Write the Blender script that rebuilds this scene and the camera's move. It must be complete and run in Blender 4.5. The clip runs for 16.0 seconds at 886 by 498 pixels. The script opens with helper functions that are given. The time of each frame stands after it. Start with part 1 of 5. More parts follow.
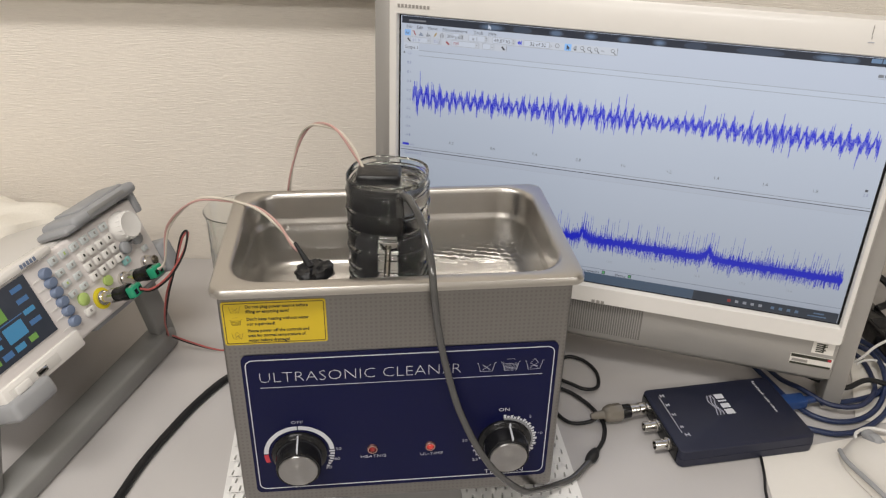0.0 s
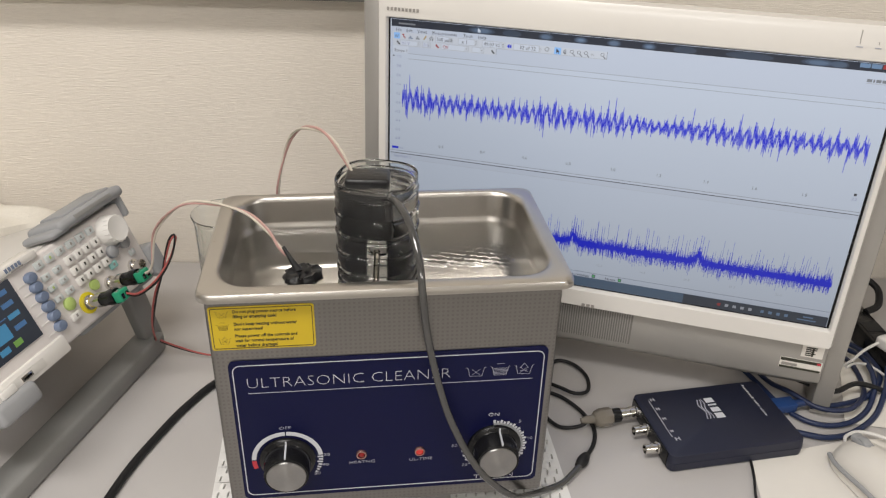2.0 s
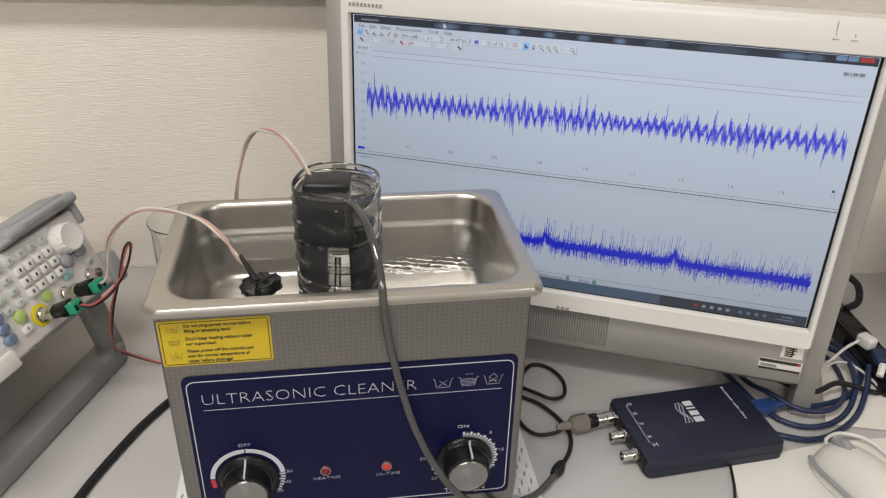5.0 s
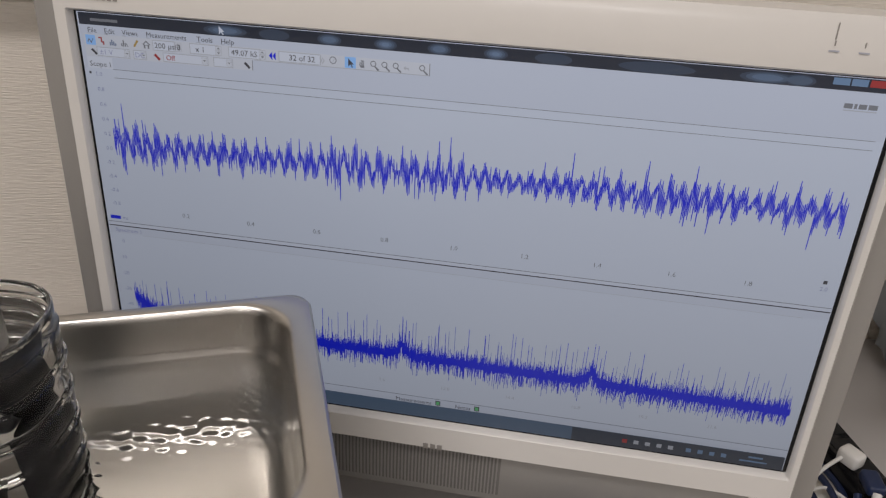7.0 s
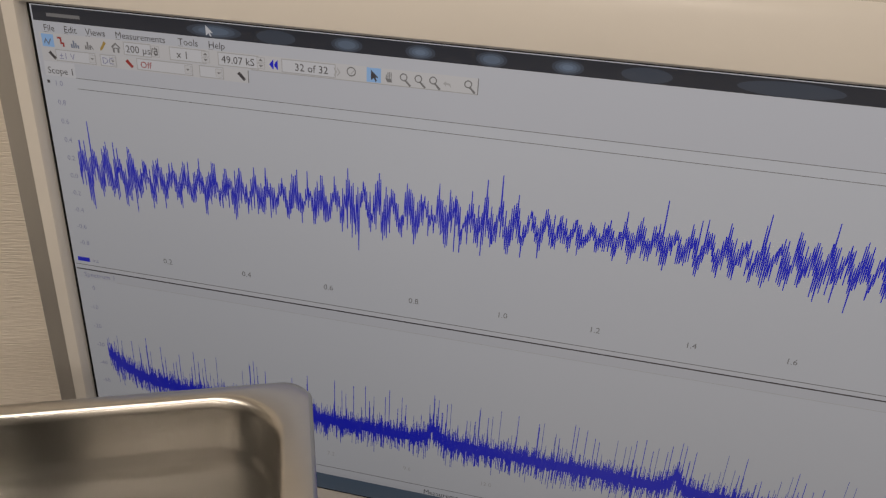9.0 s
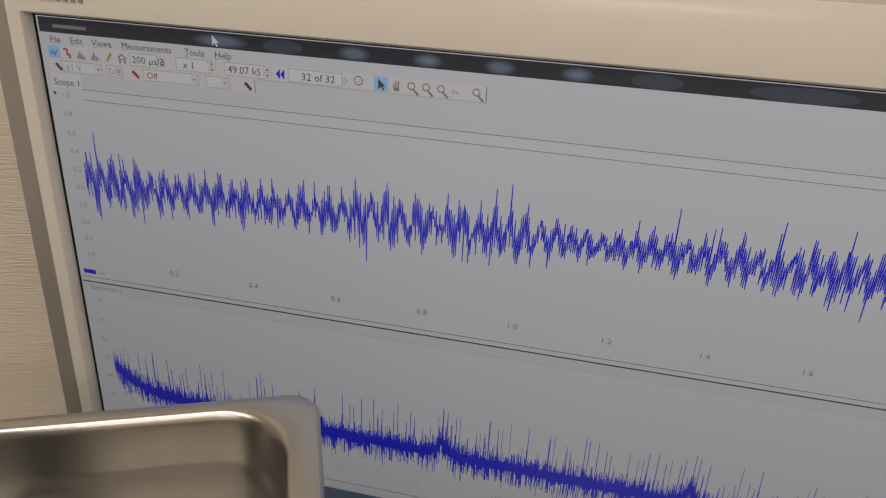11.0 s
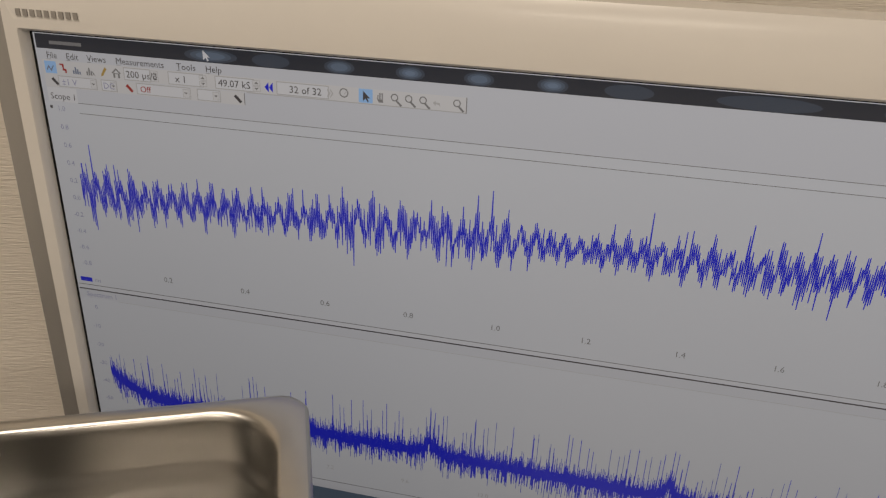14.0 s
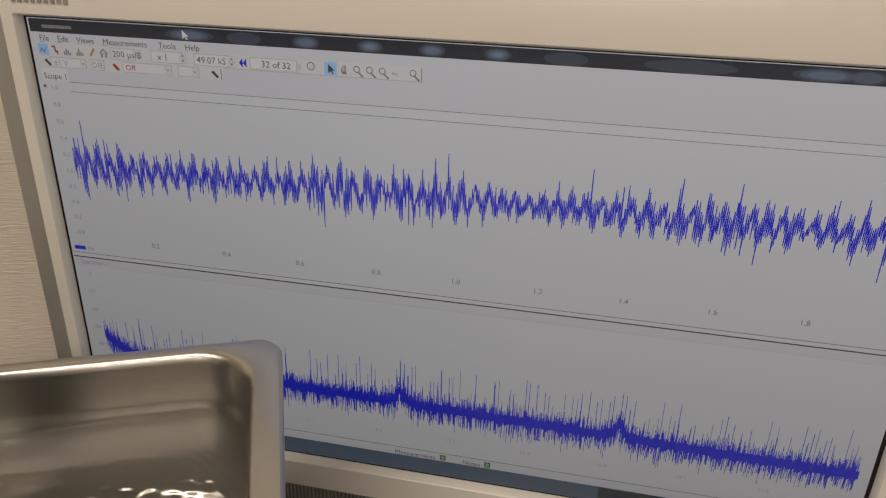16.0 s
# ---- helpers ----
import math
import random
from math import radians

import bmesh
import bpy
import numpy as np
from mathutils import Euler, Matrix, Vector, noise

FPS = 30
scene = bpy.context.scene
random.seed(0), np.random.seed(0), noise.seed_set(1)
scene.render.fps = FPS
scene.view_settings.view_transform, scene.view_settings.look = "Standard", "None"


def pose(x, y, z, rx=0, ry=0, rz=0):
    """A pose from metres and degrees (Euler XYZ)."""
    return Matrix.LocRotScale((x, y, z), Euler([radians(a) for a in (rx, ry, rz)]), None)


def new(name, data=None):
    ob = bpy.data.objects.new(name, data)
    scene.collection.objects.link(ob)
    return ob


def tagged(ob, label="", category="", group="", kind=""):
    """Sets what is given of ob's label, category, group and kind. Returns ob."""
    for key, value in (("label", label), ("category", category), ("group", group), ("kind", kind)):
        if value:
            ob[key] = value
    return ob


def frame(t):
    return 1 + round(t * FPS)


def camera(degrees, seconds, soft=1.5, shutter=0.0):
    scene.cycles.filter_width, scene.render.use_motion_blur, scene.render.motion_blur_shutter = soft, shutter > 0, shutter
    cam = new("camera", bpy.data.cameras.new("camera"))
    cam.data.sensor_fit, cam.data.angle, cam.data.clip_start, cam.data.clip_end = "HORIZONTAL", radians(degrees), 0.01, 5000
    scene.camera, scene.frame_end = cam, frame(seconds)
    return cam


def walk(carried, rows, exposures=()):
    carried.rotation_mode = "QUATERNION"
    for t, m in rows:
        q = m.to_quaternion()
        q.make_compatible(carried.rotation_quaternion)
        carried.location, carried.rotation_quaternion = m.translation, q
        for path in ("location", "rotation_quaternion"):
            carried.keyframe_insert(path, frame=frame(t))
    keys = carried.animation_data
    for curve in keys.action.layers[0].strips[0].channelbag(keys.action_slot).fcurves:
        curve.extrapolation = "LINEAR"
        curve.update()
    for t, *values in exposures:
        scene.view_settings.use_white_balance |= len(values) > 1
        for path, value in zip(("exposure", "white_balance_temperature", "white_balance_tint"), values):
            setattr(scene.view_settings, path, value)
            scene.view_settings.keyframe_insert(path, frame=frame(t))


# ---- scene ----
cam = camera(58.90, 16.0, soft=1.25)
PATH = [
    (0.0, pose(-0.0254, -0.4817, 0.5369, 60.84, -1.07, -6.12)),
    (1.0, pose(-0.0258, -0.4810, 0.5352, 61.17, -1.21, -6.50)),
    (1.5, pose(-0.0216, -0.4799, 0.5364, 61.02, -1.12, -6.27)),
    (2.0, pose(-0.0235, -0.4787, 0.5362, 61.07, -1.36, -6.69)),
    (3.0, pose(-0.0238, -0.4767, 0.5359, 61.11, -1.62, -6.95)),
    (5.5, pose(0.0148, -0.4330, 0.5272, 60.39, -0.64, -9.07)),
    (6.0, pose(0.0490, -0.3755, 0.5140, 60.08, -1.25, -11.37)),
    (6.5, pose(0.0861, -0.2933, 0.4880, 61.21, -2.00, -12.43)),
    (7.0, pose(0.1154, -0.2077, 0.4717, 61.04, -2.32, -13.36)),
    (7.5, pose(0.1409, -0.1495, 0.4564, 60.81, -1.95, -12.15)),
    (8.0, pose(0.1408, -0.1163, 0.4470, 60.71, -2.36, -11.05)),
    (8.5, pose(0.1368, -0.1046, 0.4474, 60.77, -2.45, -10.45)),
    (11.0, pose(0.1368, -0.0980, 0.4443, 61.81, -1.82, -9.95)),
    (11.5, pose(0.1409, -0.0994, 0.4459, 61.83, -1.53, -10.09)),
    (12.0, pose(0.1417, -0.1018, 0.4462, 62.08, -1.37, -10.26)),
    (12.5, pose(0.1417, -0.1032, 0.4454, 62.38, -1.44, -10.20)),
    (13.0, pose(0.1430, -0.1043, 0.4463, 62.33, -1.38, -10.17)),
    (13.5, pose(0.1427, -0.1061, 0.4476, 62.38, -1.36, -10.14)),
    (14.0, pose(0.1402, -0.1107, 0.4502, 62.26, -1.45, -10.42)),
    (14.5, pose(0.1443, -0.1202, 0.4463, 62.67, -1.00, -10.66)),
    (15.0, pose(0.1494, -0.1317, 0.4457, 62.53, -0.69, -10.81)),
    (15.5, pose(0.1492, -0.1415, 0.4478, 62.33, -0.75, -10.77)),
    (16.0, pose(0.1509, -0.1533, 0.4479, 62.31, -0.62, -10.96)),
]
EXPOSURES = [(0.0, 0.0, 6500, 10), (5.5, -0.05, 6400, 9), (6.0, -0.1, 6400, 11), (6.5, -0.35, 6300, 13), (7.0, -0.57, 6450, 14), (7.5, -0.78, 6600, 15), (8.0, -0.79, 7150, 14), (8.5, -0.77, 7500, 14), (10.8, -0.76, 7650, 13), (16.0, -0.74, 7750, 13)]
walk(cam, PATH, EXPOSURES)

# ---- light: an office ceiling with two fluorescent troughs and an added fill ----
world = bpy.data.worlds.new("world")
scene.world = world
world.use_nodes = True
world.node_tree.nodes["Background"].inputs[0].default_value = (0.9, 0.95, 1.0, 1)
world.node_tree.nodes["Background"].inputs[1].default_value = 0.05


def ceiling_lamp(x, y, w, d, power, turn=0):
    data = bpy.data.lights.new("ceiling_lamp", "AREA")
    data.shape, data.size, data.size_y, data.energy = "RECTANGLE", w, d, power
    data.color = (1.0, 0.96, 0.915)
    ob = new("ceiling_lamp", data)
    ob.matrix_basis = pose(x, y, CEIL - 0.05, 0, 0, turn)
    return ob


CEIL, FLOOR = 1.75, -0.72
ceiling_lamp(-0.50, -0.62, 1.2, 0.3, 25)
ceiling_lamp(-0.75, -2.2, 1.2, 0.3, 27)
# unseen fill from the right, added to brighten the desk beside the cleaner
ceiling_lamp(1.6, -2.2, 1.2, 0.3, 20)


# ---- materials ----
def material(name, colour, rough=0.5, metal=0.0, grain=0.06, scale=60.0, bump=0.0, bump_scale=400.0, spec=0.5, stretch=(1, 1, 1), stains=0.05):
    """A surface with variation at two scales and a fine relief."""
    m = bpy.data.materials.new(name)
    m.use_nodes = True
    nt = m.node_tree
    b = nt.nodes["Principled BSDF"]
    b.inputs["Metallic"].default_value = metal
    b.inputs["Specular IOR Level"].default_value = spec
    tc = nt.nodes.new("ShaderNodeTexCoord")
    mp = nt.nodes.new("ShaderNodeMapping")
    mp.inputs["Scale"].default_value = stretch
    nt.links.new(tc.outputs["Object"], mp.inputs[0])
    fine = nt.nodes.new("ShaderNodeTexNoise")
    fine.inputs["Scale"].default_value, fine.inputs["Detail"].default_value = scale, 5
    nt.links.new(mp.outputs[0], fine.inputs["Vector"])
    broad = nt.nodes.new("ShaderNodeTexNoise")
    broad.inputs["Scale"].default_value, broad.inputs["Detail"].default_value = 7.0, 3
    nt.links.new(tc.outputs["Object"], broad.inputs["Vector"])
    add = nt.nodes.new("ShaderNodeMath")
    add.operation = "MULTIPLY_ADD"
    nt.links.new(fine.outputs[0], add.inputs[0])
    add.inputs[1].default_value, add.inputs[2].default_value = grain * 2, 1 - grain
    add2 = nt.nodes.new("ShaderNodeMath")
    add2.operation = "MULTIPLY_ADD"
    nt.links.new(broad.outputs[0], add2.inputs[0])
    add2.inputs[1].default_value = stains * 2
    sub = nt.nodes.new("ShaderNodeMath")
    sub.operation = "SUBTRACT"
    nt.links.new(add.outputs[0], sub.inputs[0])
    sub.inputs[1].default_value = stains
    nt.links.new(sub.outputs[0], add2.inputs[2])
    mul = nt.nodes.new("ShaderNodeVectorMath")
    mul.operation = "SCALE"
    mul.inputs[0].default_value = colour
    nt.links.new(add2.outputs[0], mul.inputs["Scale"])
    nt.links.new(mul.outputs[0], b.inputs["Base Color"])
    rr = nt.nodes.new("ShaderNodeMath")
    rr.operation = "MULTIPLY_ADD"
    nt.links.new(fine.outputs[0], rr.inputs[0])
    rr.inputs[1].default_value, rr.inputs[2].default_value = rough * 0.3, rough * 0.85
    nt.links.new(rr.outputs[0], b.inputs["Roughness"])
    if bump:
        n3 = nt.nodes.new("ShaderNodeTexNoise")
        n3.inputs["Scale"].default_value, n3.inputs["Detail"].default_value = bump_scale, 3
        nt.links.new(mp.outputs[0], n3.inputs["Vector"])
        bp = nt.nodes.new("ShaderNodeBump")
        bp.inputs["Strength"].default_value, bp.inputs["Distance"].default_value = bump, 0.001
        nt.links.new(n3.outputs[0], bp.inputs["Height"])
        nt.links.new(bp.outputs[0], b.inputs["Normal"])
    return m


def clear(name, colour, ior, rough=0.0):
    m = bpy.data.materials.new(name)
    m.use_nodes = True
    b = m.node_tree.nodes["Principled BSDF"]
    b.inputs["Base Color"].default_value = (*colour, 1)
    b.inputs["Transmission Weight"].default_value = 1
    b.inputs["IOR"].default_value, b.inputs["Roughness"].default_value = ior, rough
    return m


def glowing(name, colour, strength, gloss=0.35, angle_dimming=None):
    """A lit display surface: gives off light and still has a faint gloss. The last argument, (height of the panel's
    base, its height), paints viewing-angle dimming into the glow, brightest at the upper edge.
    """
    m = bpy.data.materials.new(name)
    m.use_nodes = True
    b = m.node_tree.nodes["Principled BSDF"]
    b.inputs["Base Color"].default_value = (0.01, 0.01, 0.012, 1)
    b.inputs["Roughness"].default_value = gloss
    b.inputs["Emission Color"].default_value = (*colour, 1)
    b.inputs["Emission Strength"].default_value = strength
    m.cycles.emission_sampling = "NONE"
    if angle_dimming:
        nt = m.node_tree
        tc, sep, run = (nt.nodes.new(k) for k in ("ShaderNodeTexCoord", "ShaderNodeSeparateXYZ", "ShaderNodeMapRange"))
        nt.links.new(tc.outputs["Object"], sep.inputs[0])
        nt.links.new(sep.outputs["Z"], run.inputs[0])
        run.inputs["From Min"].default_value, run.inputs["From Max"].default_value = angle_dimming[0], angle_dimming[0] + angle_dimming[1]
        # viewing-angle loss painted into the emission: dimmer below and to the left
        run.inputs["To Min"].default_value, run.inputs["To Max"].default_value = strength * 0.64, strength * 1.14
        side, both = nt.nodes.new("ShaderNodeMapRange"), nt.nodes.new("ShaderNodeMath")
        nt.links.new(sep.outputs["X"], side.inputs[0])
        side.inputs["From Max"].default_value, side.inputs["To Min"].default_value, side.inputs["To Max"].default_value = 0.2, 0.88, 1.02
        both.operation = "MULTIPLY"
        nt.links.new(run.outputs[0], both.inputs[0])
        nt.links.new(side.outputs[0], both.inputs[1])
        nt.links.new(both.outputs[0], b.inputs["Emission Strength"])
    return m


M_WALL = material("wallpaper", (0.83, 0.768, 0.685), 0.8, grain=0.07, scale=300, stretch=(0.24, 0.24, 2.7), bump=1.0, bump_scale=300, stains=0.04)
for node in M_WALL.node_tree.nodes:
    if node.type == "BUMP":
        node.inputs["Distance"].default_value = 0.0013
M_PAINT = material("white_paint", (0.72, 0.70, 0.66), 0.7, grain=0.02, bump=0.1)
M_DESK = material("desk_laminate", (0.49, 0.47, 0.46), 0.42, grain=0.05, scale=900, bump=0.12, bump_scale=1500, stains=0.05)
M_FLOOR = material("floor_vinyl", (0.36, 0.35, 0.335), 0.5)
M_TANK = material("drawn_steel", (0.525, 0.503, 0.473), 0.30, 1.0, grain=0.03, scale=120, stains=0.05)
M_DIMPLE = material("patterned_steel", (0.245, 0.236, 0.226), 0.30, 1.0, grain=0.05, scale=300, bump=0.03, stains=0.08)
M_NAVY = material("navy_panel_film", (0.0022, 0.0035, 0.036), 0.40, grain=0.1, scale=500, spec=0.2, bump=0.05, bump_scale=900, stains=0.1)
M_INK = material("white_ink", (0.58, 0.59, 0.63), 0.5, grain=0.04)
M_INK_DIM = material("grey_ink", (0.42, 0.43, 0.5), 0.5, grain=0.04)
M_YELLOW = material("yellow_sticker", (0.58, 0.42, 0.016), 0.35, grain=0.04, stains=0.06)
M_BLACKINK = material("black_ink", (0.03, 0.03, 0.02), 0.5)
M_BLACK = material("black_plastic", (0.008, 0.008, 0.009), 0.2, grain=0.15, bump=0.02, spec=0.3)
M_RUBBER = material("black_rubber", (0.014, 0.014, 0.015), 0.5, grain=0.2, scale=200, bump=0.1, spec=0.3)
M_CAP = material("spun_aluminium", (0.33, 0.325, 0.32), 0.30, 1.0, grain=0.06, scale=500)
spin = M_CAP.node_tree.nodes.new("ShaderNodeTangent")
spin.direction_type, spin.axis = "RADIAL", "Y"
M_CAP.node_tree.links.new(spin.outputs[0], M_CAP.node_tree.nodes["Principled BSDF"].inputs["Tangent"])
M_CAP.node_tree.nodes["Principled BSDF"].inputs["Anisotropic"].default_value = 0.9
M_CAP.node_tree.nodes["Principled BSDF"].inputs["Anisotropic Rotation"].default_value = 0.25
M_CHROME = material("nickel", (0.72, 0.70, 0.66), 0.16, 1.0)
M_RED = material("red_lens", (0.22, 0.010, 0.010), 0.15)
M_GLASS = clear("clear_glass", (0.97, 0.99, 0.98), 1.48)
M_WHITEPL = material("white_gloss_plastic", (0.73, 0.705, 0.67), 0.25, grain=0.01, bump=0.02, bump_scale=200, stains=0.03)
M_SILVER = material("silver_paint", (0.36, 0.345, 0.325), 0.40, 0.35, grain=0.04, scale=900)
M_SILDARK = material("grille_shadow", (0.19, 0.18, 0.17), 0.6)
M_GREYINK = material("warm_grey_ink", (0.30, 0.28, 0.26), 0.5)
M_PICO = material("navy_abs", (0.011, 0.0135, 0.032), 0.46, grain=0.12, scale=700, bump=0.12, bump_scale=900, stains=0.08)
M_BLUECABLE = material("blue_cable", (0.010, 0.021, 0.068), 0.4)
M_GREYCABLE = material("grey_cable", (0.058, 0.057, 0.056), 0.10, grain=0.05, spec=0.8)
M_WHITECABLE = material("white_cable", (0.72, 0.71, 0.69), 0.4)
M_PAPER = material("white_paper", (0.74, 0.71, 0.66), 0.8, grain=0.02, bump=0.1)
M_MAT = material("white_mesh_mat", (0.78, 0.77, 0.75), 0.7, grain=0.03, bump=0.2)
M_MOUSE = material("white_mouse_plastic", (0.70, 0.67, 0.62), 0.3, grain=0.01)
M_GREYBUMP = material("grey_bumper_rubber", (0.30, 0.305, 0.315), 0.6, grain=0.06, bump=0.1)
M_GENBODY = material("off_white_case", (0.62, 0.60, 0.57), 0.5, grain=0.02, bump=0.05)
M_HANDLE = material("dark_grey_handle", (0.26, 0.258, 0.25), 0.55, grain=0.05, bump=0.08)
M_PINK = material("red_wire", (0.42, 0.10, 0.09), 0.4)
M_WIREWHITE = material("white_wire", (0.6, 0.55, 0.47), 0.4)


def dimples(m, pitch):
    """Adds a fine pressed grid of square dimples to a metal."""
    nt = m.node_tree
    b = nt.nodes["Principled BSDF"]
    tc = nt.nodes.new("ShaderNodeTexCoord")
    sep = nt.nodes.new("ShaderNodeSeparateXYZ")
    nt.links.new(tc.outputs["Object"], sep.inputs[0])
    waves = []
    for axis in (0, 2):
        k = nt.nodes.new("ShaderNodeMath")
        k.operation = "MULTIPLY"
        nt.links.new(sep.outputs[axis], k.inputs[0])
        k.inputs[1].default_value = 2 * math.pi / pitch
        w = nt.nodes.new("ShaderNodeMath")
        w.operation = "SINE"
        nt.links.new(k.outputs[0], w.inputs[0])
        waves.append(w)
    low = nt.nodes.new("ShaderNodeMath")
    low.operation = "MINIMUM"
    nt.links.new(waves[0].outputs[0], low.inputs[0])
    nt.links.new(waves[1].outputs[0], low.inputs[1])
    step = nt.nodes.new("ShaderNodeMapRange")
    step.inputs["From Min"].default_value, step.inputs["From Max"].default_value = -0.15, 0.35
    nt.links.new(low.outputs[0], step.inputs[0])
    bp = nt.nodes.new("ShaderNodeBump")
    bp.invert = True
    bp.inputs["Strength"].default_value, bp.inputs["Distance"].default_value = 0.22, 0.0003
    old = b.inputs["Base Color"].links[0].from_socket
    # shade of each hollow painted into the base colour
    dimple_shade = nt.nodes.new("ShaderNodeMapRange")
    dimple_shade.inputs["To Min"].default_value, dimple_shade.inputs["To Max"].default_value = 1.02, 0.88
    nt.links.new(step.outputs[0], dimple_shade.inputs[0])
    sc = nt.nodes.new("ShaderNodeVectorMath")
    sc.operation = "SCALE"
    nt.links.new(old, sc.inputs[0])
    nt.links.new(dimple_shade.outputs[0], sc.inputs["Scale"])
    nt.links.new(sc.outputs[0], b.inputs["Base Color"])
    nt.links.new(step.outputs[0], bp.inputs["Height"])
    nt.links.new(bp.outputs[0], b.inputs["Normal"])


dimples(M_DIMPLE, 0.0036)


# ---- building tools ----
def thing(name, m, label, category, group="", kind=""):
    ob = new(name)
    ob.matrix_basis = m
    ob.empty_display_size = 0.02
    return tagged(ob, label, category, group, kind)


def mesh_of(name, bm, mat, smooth=40):
    me = bpy.data.meshes.new(name)
    bmesh.ops.recalc_face_normals(bm, faces=bm.faces)
    bm.to_mesh(me)
    bm.free()
    for m in (mat if isinstance(mat, (list, tuple)) else [mat]):
        me.materials.append(m)
    if smooth:
        me.polygons.foreach_set("use_smooth", [True] * len(me.polygons))
        me.set_sharp_from_angle(angle=radians(smooth))
    return me


def part(name, bm, mat, parent=None, label="", smooth=40):
    ob = new(name, mesh_of(name, bm, mat, smooth))
    ob.parent = parent
    return tagged(ob, label)


def box(bm, lo, hi, bevel=0.0, seg=2, m=None):
    made = bmesh.ops.create_cube(bm, size=1)["verts"]
    lo, hi = Vector(lo), Vector(hi)
    for v in made:
        v.co = Vector((lo[i] + (v.co[i] + 0.5) * (hi[i] - lo[i]) for i in range(3)))
    if bevel:
        edges = list({e for v in made for e in v.link_edges})
        made = bmesh.ops.bevel(bm, geom=edges, offset=bevel, segments=seg, profile=0.5, affect="EDGES")["verts"]
    if m is not None:
        bmesh.ops.transform(bm, matrix=m, verts=made)
    return bm


def boxed(lo, hi, bevel=0.0, seg=2, m=None):
    return box(bmesh.new(), lo, hi, bevel, seg, m)


def lathe(bm, profile, n=40, m=None, close=True):
    """Turns (radius, height) pairs about z."""
    rings = []
    for r, z in profile:
        if r < 1e-6:
            rings.append([bm.verts.new((0, 0, z))])
        else:
            rings.append([bm.verts.new((r * math.cos(2 * math.pi * i / n), r * math.sin(2 * math.pi * i / n), z)) for i in range(n)])
    for a, b in zip(rings, rings[1:]):
        for i in range(n):
            j = (i + 1) % n
            if len(a) == 1 and len(b) > 1:
                bm.faces.new((a[0], b[i], b[j]))
            elif len(b) == 1 and len(a) > 1:
                bm.faces.new((a[i], a[j], b[0]))
            elif len(a) > 1:
                bm.faces.new((a[i], a[j], b[j], b[i]))
    if m is not None:
        bmesh.ops.transform(bm, matrix=m, verts=[v for r in rings for v in r])
    return bm


def glide(points, steps=10):
    """A smooth line through the points."""
    p = [Vector(q) for q in points]
    p = [2 * p[0] - p[1]] + p + [2 * p[-1] - p[-2]]
    out = []
    for a, b, c, d in zip(p, p[1:], p[2:], p[3:]):
        for k in range(steps):
            t = k / steps
            out.append(0.5 * ((2 * b) + (c - a) * t + (2 * a - 5 * b + 4 * c - d) * t * t + (3 * b - a - 3 * c + d) * t ** 3))
    return out + [p[-2]]


def tube(bm, points, r, n=8, steps=10, offset=(0, 0, 0)):
    line = glide(points, steps)
    up = Vector((0.13, 0.21, 0.97))
    rings = []
    for i, p in enumerate(line):
        d = (line[min(i + 1, len(line) - 1)] - line[max(i - 1, 0)]).normalized()
        s = d.cross(up)
        if s.length < 1e-4:
            s = d.orthogonal()
        s.normalize()
        u = s.cross(d)
        up = u
        rad = r(i / (len(line) - 1)) if callable(r) else r
        rings.append([bm.verts.new(p + Vector(offset) + rad * (math.cos(2 * math.pi * k / n) * s + math.sin(2 * math.pi * k / n) * u)) for k in range(n)])
    for a, b in zip(rings, rings[1:]):
        for k in range(n):
            bm.faces.new((a[k], a[(k + 1) % n], b[(k + 1) % n], b[k]))
    bm.faces.new(rings[0])
    bm.faces.new(rings[-1])
    return bm


def outline(x0, x1, y0, y1, r, seg=6):
    """A rounded rectangle, counter-clockwise."""
    out = []
    for cx, cy, a in ((x1 - r, y0 + r, -90), (x1 - r, y1 - r, 0), (x0 + r, y1 - r, 90), (x0 + r, y0 + r, 180)):
        for k in range(seg + 1):
            t = radians(a + 90 * k / seg)
            out.append((cx + r * math.cos(t), cy + r * math.sin(t)))
    return out


def loft(bm, loops, cap=(True, True)):
    """Skins rings of equal length, each a list of 3D places."""
    rings = [[bm.verts.new(p) for p in loop] for loop in loops]
    n = len(rings[0])
    for a, b in zip(rings, rings[1:]):
        for k in range(n):
            bm.faces.new((a[k], a[(k + 1) % n], b[(k + 1) % n], b[k]))
    if cap[0]:
        bm.faces.new(rings[0])
    if cap[1]:
        bm.faces.new(rings[-1])
    return bm


def lettering(words, size, mat, parent, m, name="lettering", align="LEFT", depth=0.00015, squeeze=1.0, bold=0.0):
    cu = bpy.data.curves.new("letters", "FONT")
    cu.body, cu.size, cu.align_x, cu.extrude, cu.offset, cu.resolution_u = words, size, align, depth, bold, 2
    tmp = bpy.data.objects.new("letters", cu)
    scene.collection.objects.link(tmp)
    bpy.context.view_layer.update()
    me = bpy.data.meshes.new_from_object(tmp.evaluated_get(bpy.context.evaluated_depsgraph_get()))
    bpy.data.objects.remove(tmp)
    bpy.data.curves.remove(cu)
    me.transform(m @ Matrix.Diagonal((squeeze, 1, 1, 1)))
    me.materials.clear()
    me.materials.append(mat)
    ob = new(name, me)
    ob.parent = parent
    return ob


# ---- the room ----
WALL_YAW = -7.0
wall_frame = pose(-0.2, 0.47, 0, 0, 0, WALL_YAW)


def structure(name, bm, mat, label, m=None, smooth=0):
    ob = part(name, bm, mat, None, label, smooth)
    if m is not None:
        ob.matrix_basis = m
    return tagged(ob, label, "building part" if "desk" not in name else "desk", "", "structure")


